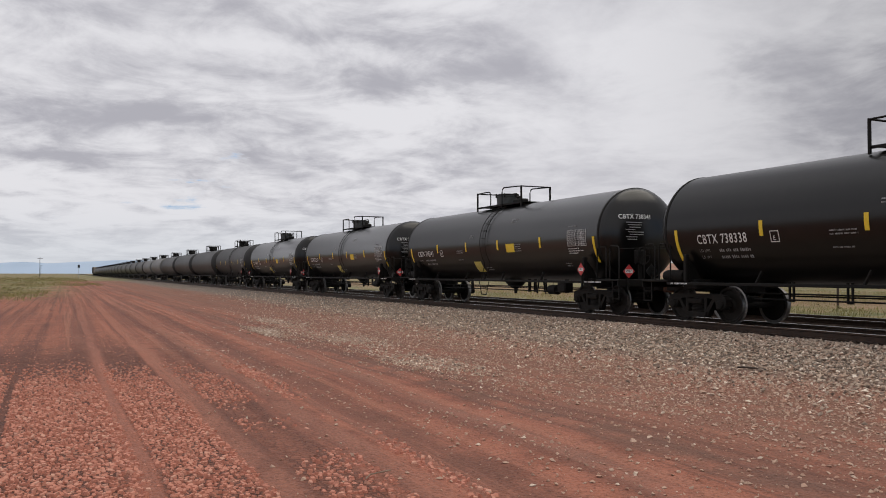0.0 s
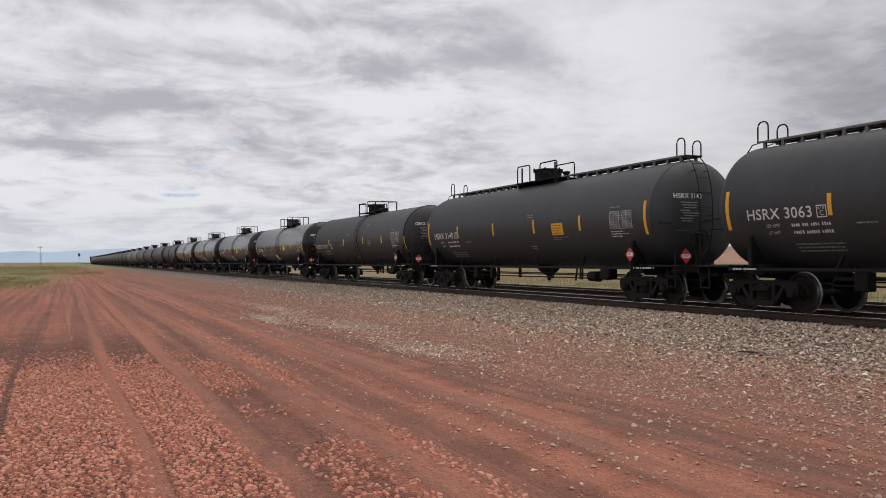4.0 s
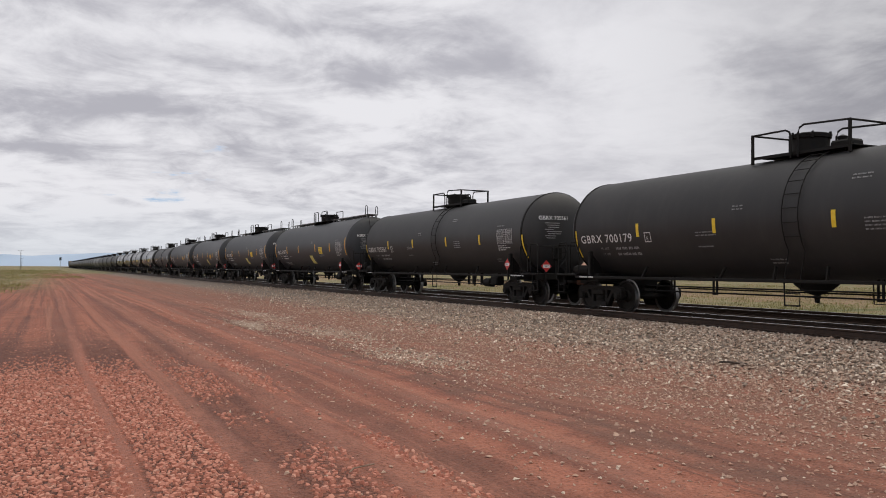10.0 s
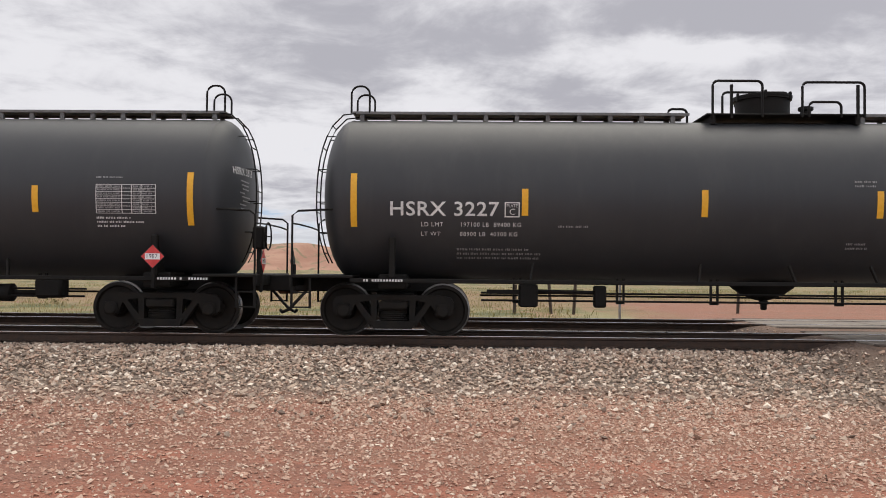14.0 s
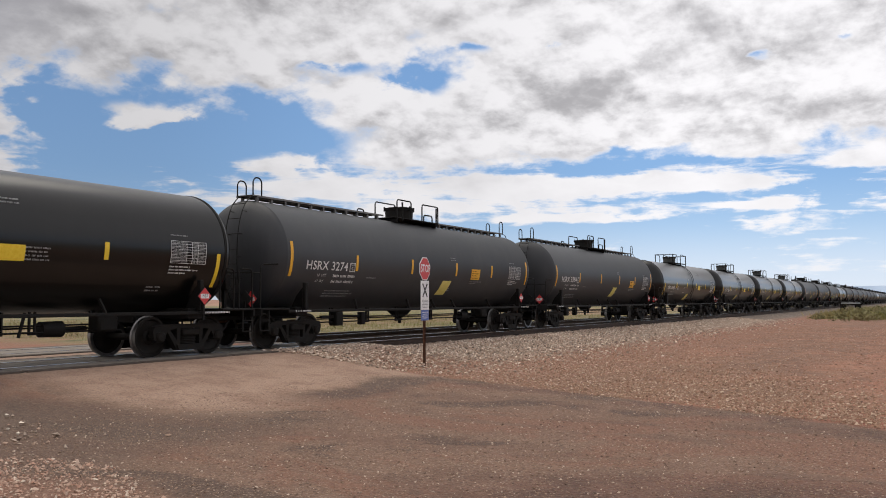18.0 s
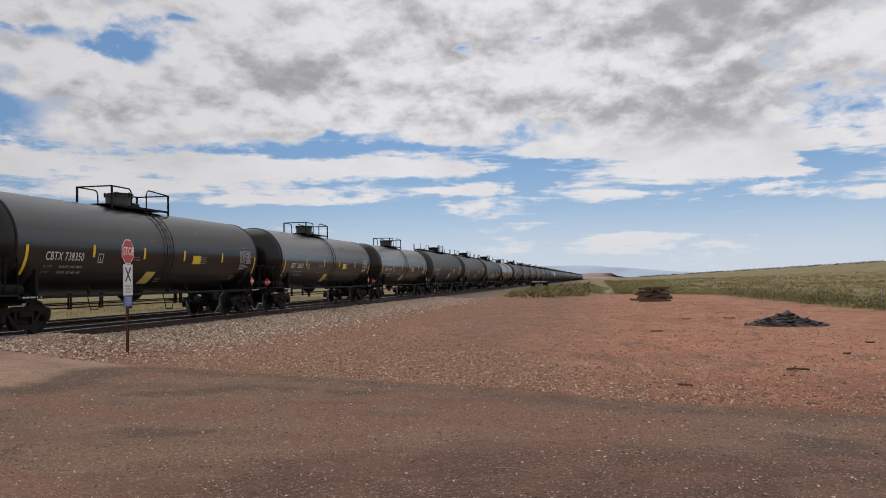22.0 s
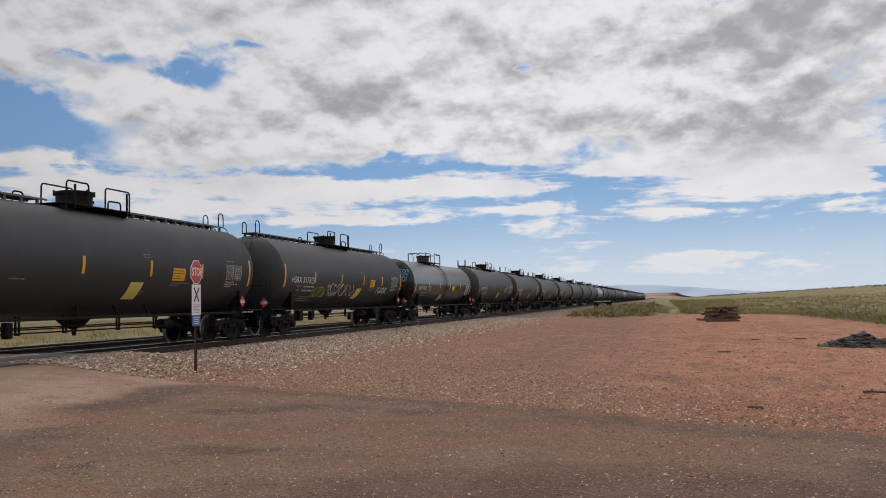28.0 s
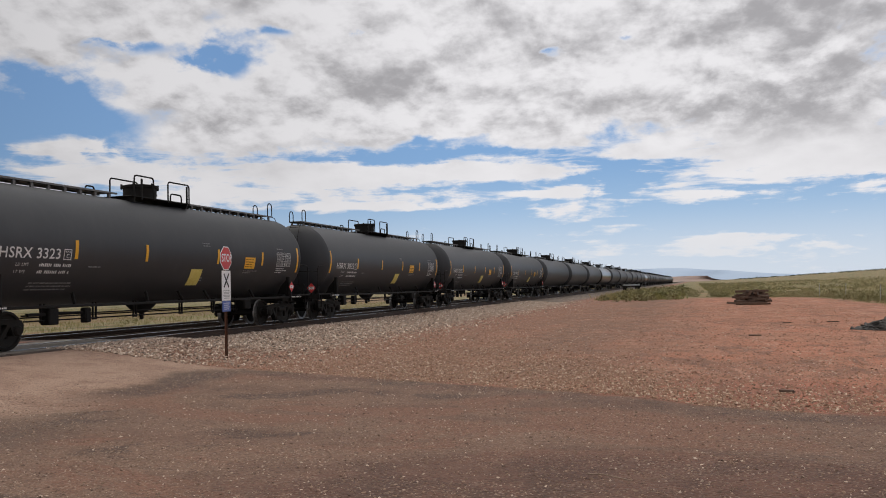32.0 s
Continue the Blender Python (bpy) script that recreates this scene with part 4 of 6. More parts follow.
def bushes(name, label, x, y, size, per, mat, seed, leaf=0.065):
    """Low bushes: clouds of small leaf clumps, uneven in outline."""
    rng = np.random.RandomState(seed)
    n = len(x) * per
    s = np.repeat(size, per)
    u = rng.normal(0, 1, (n, 3))
    u /= np.linalg.norm(u, axis=1)[:, None]
    r = rng.uniform(0.35, 1.0, n) ** 0.5 * (1 + 0.25 * np.sin(np.repeat(rng.uniform(0, 9, len(x)), per) + 3 * np.arctan2(u[:, 1], u[:, 0])))
    c = np.stack([np.repeat(x, per) + u[:, 0] * r * s * 0.62, np.repeat(y, per) + u[:, 1] * r * s * 0.62,
                  np.repeat(ground_z(x, y), per) + (np.abs(u[:, 2]) * r * 0.85 + 0.05) * s * 0.75], 1)
    d = rng.normal(0, 1, (n, 3, 3)) * (leaf * s)[:, None, None]
    V = (c[:, None] + d).reshape(-1, 3)
    F = np.arange(n * 3).reshape(-1, 3)
    return tagged(new(name, np_mesh(name, V, F, mat, False)), label, "bushes", kind="stuff")


def field_edge(x):
    """Where the range begins beside the dirt pad."""
    return -11.5 + 0.062 * (np.minimum(x, 76.0) - 37.5) + 0.75 * np.clip(x - 76.0, 0, 19)


def build_plants():
    rng = np.random.RandomState(31)

    def field(n, x0, x1, y0, y1, power=2.0):
        q = rng.uniform(0, 1, n) ** power
        return x0 + (x1 - x0) * q, y0 + (y1 - y0) * rng.uniform(0, 1, n) ** 1.5

    x, y = field(12000, 28, 330, -2, -150, 1.5)
    k = (y < field_edge(x) - 0.3 - 0.6 * np.sin(x))
    x, y = x[k], y[k]
    blades("grass_east", "pale green dry grass on the open range", x, y, rng.uniform(0.12, 0.34, len(x)), rng.uniform(0.15, 0.5, len(x)), 12, "grass", 41, 0.016)
    x, y = field(4200, 28, 420, -2, -190, 1.4)
    k = y < field_edge(x) - 0.2
    x, y = x[k], y[k]
    bushes("sage_east", "grey green sagebrush scattered on the range", x, y, np.minimum(rng.uniform(0.3, 1.0, len(x)), 0.35 + (x - 26) * 0.006), 60, "sage", 42)
    x = rng.uniform(24, 150, 420)
    y = field_edge(x) - 0.4 - np.abs(rng.normal(0, 1, 420)) * 2.2
    bushes("brush_edge", "olive green brush along the edge of the dirt", x, y, rng.uniform(0.35, 1.0, 420), 240, "sage", 50, 0.042)
    x, y = rng.uniform(78, 150, 900), rng.uniform(1.5, 8.5, 900)
    blades("grass_trackside", "pale green grass beside the ballast", x, y, rng.uniform(0.3, 0.8, 900), np.full(900, 0.3), 20, "grass", 43, 0.014)
    x, y = rng.uniform(72, 150, 110), rng.uniform(1.5, 8.0, 110)
    bushes("sage_trackside", "grey green brush beside the ballast", x, y, rng.uniform(0.6, 1.5, 110), 160, "sage", 44)
    x, y = field(6500, -44, -330, -1.5, -90, 1.5)
    k = rng.uniform(0, 1, len(x)) < sstep(-40, -85, x) * sstep(1.0, -8.0, y + 3 * np.sin(x * 0.11))
    x, y = x[k], y[k]
    y = y - 3.5 * np.clip((-x - 58) / 60, 0, 1) * 0 + np.where(x < -120, 6, 0)
    blades("grass_west", "dry yellow green grass on the flat", x, y, rng.uniform(0.12, 0.36, len(x)), np.full(len(x), 0.3), 14, "grass", 45, 0.018)
    x, y = field(1200, -60, -380, -4, -120, 1.2)
    bushes("sage_west", "grey green brush on the flat", x, y, rng.uniform(0.25, 0.7, len(x)), 46, "sage", 46)
    x, y = rng.uniform(-75, 95, 9000), 24.8 + 45 * rng.uniform(0, 1, 9000) ** 1.3
    k = ~((x > 4.5) & (x < 25) & (y < 44))
    blades("grass_north", "green and yellow grass behind the tracks", x[k], y[k], rng.uniform(0.08, 0.26, k.sum()), np.full(k.sum(), 0.35), 9, "grass", 47, 0.015)
    x, y = rng.uniform(-60, 80, 110), rng.uniform(29, 66, 110)
    k = ~((x > 4) & (x < 26) & (y < 46))
    bushes("sage_north", "green brush behind the tracks", x[k], y[k], rng.uniform(0.3, 0.8, k.sum()), 60, "sage", 48)
    a, d = np.radians(rng.uniform(2.5, 20.0, 420)), rng.uniform(780, 1020, 420)
    x, y = np.cos(a) * d, -np.sin(a) * d
    bushes("juniper_ridge", "dark junipers along the far rise", x, y, rng.uniform(0.6, 2.0, 420), 40, "juniper", 49, 0.12)

# ---- tracks and crossing ----
def rail_geo(x0, x1):
    """Rail of T section: foot, web and head."""
    sec = [(-0.07, 0), (0.07, 0), (0.07, 0.012), (0.012, 0.03), (0.012, 0.125), (0.036, 0.14), (0.036, 0.172),
           (-0.036, 0.172), (-0.036, 0.14), (-0.012, 0.125), (-0.012, 0.03), (-0.07, 0.012)]
    g = Geo()
    n = len(sec)
    vs = [(x, a, b) for x in (x0, x1) for a, b in sec]
    g.add(vs, [(i, (i + 1) % n, n + (i + 1) % n, n + i) for i in range(n)] + [tuple(range(n)), tuple(reversed(range(n, 2 * n)))])
    return g


def build_track(yc, ties_x, label):
    t = thing("railway_track", label, "railway track", kind="structure", at=(0, yc, RAIL_Z))
    for side in (-1, 1):
        r = part("rail", rail_geo(-1400, 1500), "rail", t, "rusty steel rail", (0, side * 0.755, -0.178), smooth=False)
        head = Geo().box((50, 0, 0.175), (2900, 0.062, 0.006))
        part("rail_head", head, "railtop", r, "polished running surface", smooth=False)
    tie = Geo().box((0, 0, 0), (0.23, 2.6, 0.18), bev=0.015).mesh("tie", "tie", smooth=False)
    plate = Geo()
    for side in (-1, 1):
        plate.box((0, side * 0.755, 0), (0.19, 0.34, 0.02), bev=0.006)
        for dx in (-0.06, 0.06):
            for dy in (-0.11, 0.11):
                plate.box((dx, side * 0.755 + dy, 0.015), (0.03, 0.03, 0.03))
    plate = plate.mesh("tie_plate", "rail", smooth=False)
    rng = random.Random(5)
    for i, x in enumerate(ties_x):
        if CROSS[0] < x < CROSS[1]:
            continue
        q = part("tie", tie, None, t, at=pose(x + rng.uniform(-0.02, 0.02), rng.uniform(-0.04, 0.04), -0.278, 0, 0, rng.uniform(-0.8, 0.8)))
        if yc < 18 and abs(x) < 25:
            part("tie_plate", plate, None, q, at=(0, 0, 0.1))
    return t


def build_crossing():
    c = thing("level_crossing", "worn grey concrete panels between the rails of a level crossing", "level crossing", kind="structure")
    g = Geo().box((0, 0, 0), (2.6, 0.6, 0.12), bev=0.02).mesh("panel", "panel", smooth=False)
    w = Geo().box((0, 0, 0), (2.6, 1.26, 0.12), bev=0.02).mesh("panel", "panel", smooth=False)
    timber = Geo().box((0, 0, 0), (2.6, 0.22, 0.12), bev=0.02).mesh("timber", "tie", smooth=False)
    for yc in TRACK_Y:
        for i in range(5):
            x = CROSS[0] + 1.35 + i * 2.66
            part("panel", w, None, c, at=(x, yc, RAIL_Z - 0.066))
            for s in (-1, 1):
                part("panel", g, None, c, at=(x, yc + s * 1.12, RAIL_Z - 0.066))
                part("timber", timber, None, c, at=(x, yc + s * 1.55, RAIL_Z - 0.068))


# ---- signs ----
def octagon(r, z):
    return [(math.cos(radians(22.5 + 45 * i)) * r, z + math.sin(radians(22.5 + 45 * i)) * r) for i in range(8)]


LETTERS = {}


def prepare_letters(bodies):
    """Mesh outlines of all words at size 1, made in one go while the scene is still small."""
    obs = []
    for key in bodies:
        cu = bpy.data.curves.new("lettering", "FONT")
        cu.body, cu.size, cu.align_x, cu.align_y = key[0], 1.0, "LEFT", "CENTER"
        cu.space_character, cu.offset, cu.resolution_u = key[1], key[2], 3
        ob = bpy.data.objects.new("lettering", cu)
        scene.collection.objects.link(ob)
        obs.append((key, ob))
    dg = bpy.context.evaluated_depsgraph_get()
    for key, ob in obs:
        LETTERS[key] = bpy.data.meshes.new_from_object(ob.evaluated_get(dg), depsgraph=dg)
    for key, ob in obs:
        cu = ob.data
        bpy.data.objects.remove(ob)
        bpy.data.curves.remove(cu)


def text_mesh(body, size, material, spacing=1.0, xscale=1.0, bold=0.0):
    """Lettering as a mesh in x, z."""
    me = LETTERS[body, spacing, bold].copy()
    co = np.zeros(len(me.vertices) * 3, np.float32)
    me.vertices.foreach_get("co", co)
    co = co.reshape(-1, 3)
    x, z = co[:, 0] * xscale * size, co[:, 1] * size
    me.vertices.foreach_set("co", np.stack([x, np.zeros_like(x), z], 1).astype(np.float32).ravel())
    me.materials.clear()
    me.materials.append(MAT[material])
    me.update()
    return me


def build_stop_sign(x, y, yaw, facing=True, top=2.72):
    s = thing("stop_sign", "red stop sign with white crossing panel on rusty post" if facing else "bare back of a stop sign on a steel post",
              "stop sign", at=pose(x, y, float(ground_z(x, y)), 0, 0, yaw))
    zc = top - 0.29
    # U section post
    g = Geo()
    g.box((0, 0.03, top / 2 - 0.2), (0.06, 0.008, top + 0.2)).box((-0.034, 0.015, top / 2 - 0.2), (0.008, 0.04, top + 0.2)).box((0.034, 0.015, top / 2 - 0.2), (0.008, 0.04, top + 0.2))
    part("post", g, "rust" if facing else "galv", s, "rusty steel post" if facing else "")
    o = part("sign_face", Geo().prism(octagon(0.312, zc), -0.006, 0.0), "signwhite" if facing else "galv", s, smooth=False)
    if facing:
        part("sign_red", Geo().prism(octagon(0.285, zc), -0.012, -0.0065), "red", o, smooth=False)
        part("lettering", text_mesh("STOP", 0.27, "signwhite", bold=0.02, xscale=0.83), None, o, "white word STOP", at=(-0.245, -0.0165, zc))
        p = part("crossing_panel", Geo().box((0, -0.004, zc - 0.665), (0.46, 0.008, 0.73), bev=0.002), "signwhite", s, "white panel with a black X", smooth=False)
        for a in (-1, 1):
            part("x_stroke", Geo().box((0, -0.0105 - 0.001 * a, zc - 0.54), (0.05, 0.002, 0.42), rot=Euler((0, a * 0.66, 0)).to_matrix()), "black", p, smooth=False)
        g = Geo()
        for i in range(6):
            g.box((0, -0.0095, zc - 0.79 - i * 0.036), (0.34 - 0.04 * (i % 3), 0.002, 0.014))
        part("small_print", g, "grey", p, "rows of small grey print", smooth=False)
        b = part("blue_panel", Geo().box((0, -0.004, zc - 1.165), (0.42, 0.008, 0.26), bev=0.002), "blue", s, "blue emergency notice", smooth=False)
        g = Geo()
        for i in range(4):
            g.box((0, -0.0095, zc - 1.09 - i * 0.048), (0.30 - 0.05 * (i % 2), 0.002, 0.014))
        part("small_print", g, "signwhite", b, "rows of small white print", smooth=False)


# ---- piles and bits ----
def build_tie_pile():
    rng = random.Random(8)
    p = thing("tie_pile", "jumbled stack of old wooden railway ties on red dirt", "timber pile", at=pose(59.7, -3.62, float(ground_z(59.7, -3.62))) @ Matrix.Diagonal((0.84, 0.86, 0.86, 1)))
    ties = [Geo().box((0, 0, 0), (w, l, 0.17), bev=0.014).mesh("old_tie", "oldtie", smooth=False) for w, l in ((0.22, 2.3), (0.23, 1.7), (0.20, 2.5))]
    for lay in range(7):
        n = (13, 11, 10, 9, 7, 5, 3)[lay]
        wide = 1.5 - lay * 0.20
        for i in range(n):
            q = (i - (n - 1) / 2) / n * 2 * wide + rng.uniform(-0.08, 0.08)
            z = 0.08 + lay * 0.150 + rng.uniform(-0.02, 0.05)
            turn = rng.choice((rng.uniform(-30, 30), 90 + rng.uniform(-38, 38), 90 + rng.uniform(-20, 20)))
            at = pose(q, rng.uniform(-0.2, 0.2), z, rng.uniform(-5, 5), rng.uniform(-5, 5), turn) if turn < 45 else pose(rng.uniform(-0.3, 0.3), q * 0.85, z, rng.uniform(-5, 5), rng.uniform(-5, 5), turn)
            part("old_tie", rng.choice(ties), None, p, at=at)


def build_rubble():
    rng = random.Random(9)
    p = thing("rubble_heap", "low heap of broken black asphalt on red dirt", "rubble heap", at=pose(29.0, -5.9, float(ground_z(29.0, -5.9)), 0, 0, -100) @ Matrix.Diagonal((0.78, 0.90, 0.84, 1)))
    core = Geo()
    prof = [(-0.03, 1.42), (0.06, 1.15), (0.16, 0.8), (0.30, 0.45), (0.40, 0.22), (0.44, 0.04)]
    core.lathe(prof, 26, "z")
    core.v = [(x * 1.12, y * 0.62 * (1 + 0.15 * math.sin(3 * x)), z + 0.025 * math.sin(x * 5 + y * 7) * (z > 0.05)) for x, y, z in core.v]
    part("heap", core, "asphalt", p)
    for i in range(240):
        a, r = rng.uniform(0, math.tau), rng.uniform(0, 1) ** 0.6
        s = rng.uniform(0.08, 0.26) * (1.2 - 0.5 * r)
        z = max(0.0, 0.43 * (1 - r ** 0.9)) + 0.01
        g = Geo().box((0, 0, 0), (s * rng.uniform(0.9, 2.2), s * rng.uniform(0.7, 1.5), s * rng.uniform(0.2, 0.4)), bev=s * 0.08)
        g.v = [(x + rng.uniform(-1, 1) * s * 0.14, y + rng.uniform(-1, 1) * s * 0.14, q + rng.uniform(-1, 1) * s * 0.05) for x, y, q in g.v]
        part("chunk", g, "asphalt", p, at=pose(math.cos(a) * r * 1.62, math.sin(a) * r * 0.86, z, rng.uniform(-24, 24), rng.uniform(-24, 24), rng.uniform(0, 360)), smooth=False)


BARK = [(25.7, -1.6, 0.32, 80), (33.6, -3.2, 0.3, 105), (33.7, -4.8, 0.4, 60), (21.35, -6.2, 0.2, 100), (12.9, -1.2, 0.2, 70), (18.4, -4.9, 0.16, 130)]


def build_bits():
    rng = random.Random(12)
    # stick on the ballast, twig on the dirt
    for x, y, l, a, m in ((-11.3, 11.0, 0.55, 20, "tie"), (-6.4, 2.3, 0.34, -60, "drywood"), (7.15, 0.73, 0.42, 60, "drywood"), (15.07, -3.24, 0.36, 75, "tie")):
        z = float(ground_z(x, y)) + 0.03
        s = tagged(new("stick", Geo().tube([(-l / 2, 0, 0), (-l / 6, 0.02, 0.012), (l / 5, -0.015, 0.008), (l / 2, 0.03, 0)], 0.018 if m == "tie" else 0.006, 6).mesh("stick", m)),
                   "dark weathered stick lying on the gravel" if m == "tie" else "thin dry twig lying on the dirt", "stick")
        s.matrix_basis = pose(x, y, z, 0, 0, a)
    # scraps of dark bark and broken ties on the dirt pad
    for x, y, l, a in BARK:
        g = Geo().box((0, 0, 0), (l, 0.07, 0.035), bev=0.012)
        g.v = [(u + rng.uniform(-0.02, 0.02), v + 0.15 * u * u + rng.uniform(-0.015, 0.015), w) for u, v, w in g.v]
        b = tagged(new("wood_scrap", g.mesh("wood_scrap", "oldtie", smooth=False)), "dark splintered scrap of wood on red dirt", "wood scrap", "wood scraps on the dirt")
        b.matrix_basis = pose(x, y, float(ground_z(x, y)) + 0.02, 0, 0, a)
    # steel stand with flat load beside the line
    s = thing("track_stand", "dark steel stand with a flat load beside the line", "equipment", at=pose(112, 7.9, float(ground_z(112, 7.9)), 0, 0, 8))
    part("deck", Geo().box((0, 0, 1.15), (2.6, 2.4, 0.16), bev=0.02), "frame", s)
    for dx in (-0.9, 0.9):
        for dy in (-0.8, 0.8):
            part("leg", Geo().box((dx, dy, 0.53), (0.5, 0.5, 1.08), bev=0.03), "frame", s)
    part("load", Geo().box((-0.6, 0, 1.3), (1.2, 2.0, 0.14), bev=0.02), "galv", s)
    # poles of a line far down the track and a signal
    for x, y, h in ((-430, -10.5, 9.0), (-600, -14, 7.0)):
        p = thing("utility_pole", "thin wooden utility pole on the flat", "pole", "poles beside the line", at=(x, y, float(ground_z(x, y))))
        part("shaft", Geo().tube([(0, 0, -0.5), (0, 0, h)], 0.10, 8), "tie", p)
        part("crossarm", Geo().box((0, 0, h - 0.5), (0.12, 2.2, 0.12)), "tie", p)
    p = thing("railway_signal", "dark railway signal mast beside the line", "signal", at=(-330, 4.6, 0))
    part("mast", Geo().tube([(0, 0, -0.3), (0, 0, 4.6)], 0.06, 8), "galv", p)
    part("signal_head", Geo().box((0, 0, 4.2), (0.3, 0.7, 1.1), bev=0.05), "black", p)
    # few old posts in the field across the line
    for x, y, h, lean in ((2.0, 31.0, 1.1, 3), (3.4, 31.5, 1.2, -6), (4.2, 31.2, 1.2, 4), (10.8, 33, 1.2, 2), (-9, 36, 1.1, 0), (-20, 36, 1.1, 2), (-31, 36, 1.1, -2)):
        p = tagged(new("field_post", Geo().tube([(0, 0, -0.3), (0, 0, h)], 0.06, 7).mesh("field_post", "tie")), "weathered wooden fence post in the grass", "post", "field posts")
        p.matrix_basis = pose(x, y, float(ground_z(x, y)), lean, lean * 0.6, 0)
    for i in range(5):
        x = 40 + i * 9.0
        y = float(field_edge(x)) - 0.8
        p = tagged(new("field_post", Geo().tube([(0, 0, -0.3), (0, 0, 1.15)], 0.018, 6).mesh("field_post", "galv")), "thin grey steel fence post at the grass edge", "post", "range fence posts")
        p.matrix_basis = pose(x, y, float(ground_z(x, y)), rng.uniform(-3, 3), rng.uniform(-3, 3), 0)


# ---- train ----
SPEED = 13.2
R, ZC = 1.5, 2.5         # tank radius and height of its axis above the rail
WHEEL_R = 0.46
BOGIE = 6.87            # bogie centres from the middle of a car


def tank_size(kind):
    """The cars without a walkway are a little slimmer."""
    global R, ZC
    R, ZC = (1.5, 2.5) if kind == "h" else (1.445, 2.435)


def on_tank(x, ang, off=0.0):
    """Point on the side of the tank that faces -y; ang in radians up from its axis."""
    return (x, -math.cos(ang) * (R + off), ZC + math.sin(ang) * (R + off))


def ang_of(z):
    return math.asin(max(-0.99, min(0.99, (z - ZC) / R)))


def patch(g, x0, x1, z0, z1, off=0.006, shear=0.0, n=6):
    """A thin plate that follows the tank's curve."""
    a0, a1 = ang_of(z0), ang_of(z1)
    vs, fs = [], []
    for o in (off, off - 0.004):
        for i in range(n + 1):
            f = i / n
            a = a0 + (a1 - a0) * f
            for x in (x0, x1):
                vs.append(on_tank(x + shear * (f - 0.5), a, o))
    k = 2 * (n + 1)
    for i in range(n):
        fs.append((2 * i, 2 * i + 1, 2 * i + 3, 2 * i + 2))
    rim = [2 * i for i in range(n + 1)] + [2 * i + 1 for i in reversed(range(n + 1))]
    for i in range(len(rim)):
        a, b = rim[i], rim[(i + 1) % len(rim)]
        fs.append((a, b, b + k, a + k))
    return g.add(vs, fs)


def wrap_text(body, size, x0, z, material, xscale=1.0, spacing=1.0, bold=0.0, off=0.009):
    me = text_mesh(body, size, material, spacing=spacing, xscale=xscale, bold=bold)
    co = np.zeros(len(me.vertices) * 3, np.float32)
    me.vertices.foreach_get("co", co)
    co = co.reshape(-1, 3)
    a = ang_of(z) + co[:, 2] / R
    co = np.stack([co[:, 0] + x0, -np.cos(a) * (R + off), ZC + np.sin(a) * (R + off)], 1)
    me.vertices.foreach_set("co", co.astype(np.float32).ravel())
    me.update()
    return me


def tank_geo(half, head, seams, n=64):
    prof = []
    for i in range(9):
        a = (i + 0.4) / 8.4 * math.pi / 2
        prof.append((-half - head * math.cos(a), R * math.sin(a) ** 0.85))
    for s in sorted(seams):
        prof += [(s - 0.03, R), (s - 0.012, R + 0.004), (s + 0.012, R + 0.004), (s + 0.03, R)]
    prof += [(-a, r) for a, r in reversed(prof[:9])]
    return Geo().lathe(prof, n, "x", (0, 0, ZC))


def arch(x, y0, y1, z0, z1, lean=0.0, r=0.25, n=6):
    """Upright loop of pipe in the y, z plane."""
    pts = [(x, y0, z0)]
    for i in range(n + 1):
        a = math.pi - i * math.pi / 2 / n
        pts.append((x + lean, y0 + r + math.cos(a) * r, z1 - r + math.sin(a) * r))
    for i in range(n + 1):
        a = math.pi / 2 - i * math.pi / 2 / n
        pts.append((x + lean, y1 - r + math.cos(a) * r, z1 - r + math.sin(a) * r))
    return pts + [(x, y1, z0)]


def wheelset_meshes():
    g = Geo()
    for s in (-1, 1):
        prof = [(s * 0.66, 0.12), (s * 0.665, 0.16), (s * 0.70, 0.34), (s * 0.66, 0.40), (s * 0.655, WHEEL_R + 0.026), (s * 0.675, WHEEL_R + 0.026), (s * 0.69, WHEEL_R),
                (s * 0.795, WHEEL_R - 0.004), (s * 0.80, 0.40), (s * 0.76, 0.37), (s * 0.735, 0.18), (s * 0.79, 0.14), (s * 0.79, 0.05)]
        g.lathe(prof, 32, "y")
    g.lathe([(-1.05, 0.075), (-0.8, 0.085), (0, 0.08), (0.8, 0.085), (1.05, 0.075)], 12, "y")
    wheel = g.mesh("wheelset", "wheel")
    g = Geo()
    for s in (-1, 1):
        g.lathe([(s * 0.69, WHEEL_R + 0.002), (s * 0.79, WHEEL_R - 0.001)], 32, "y")
    return wheel, g


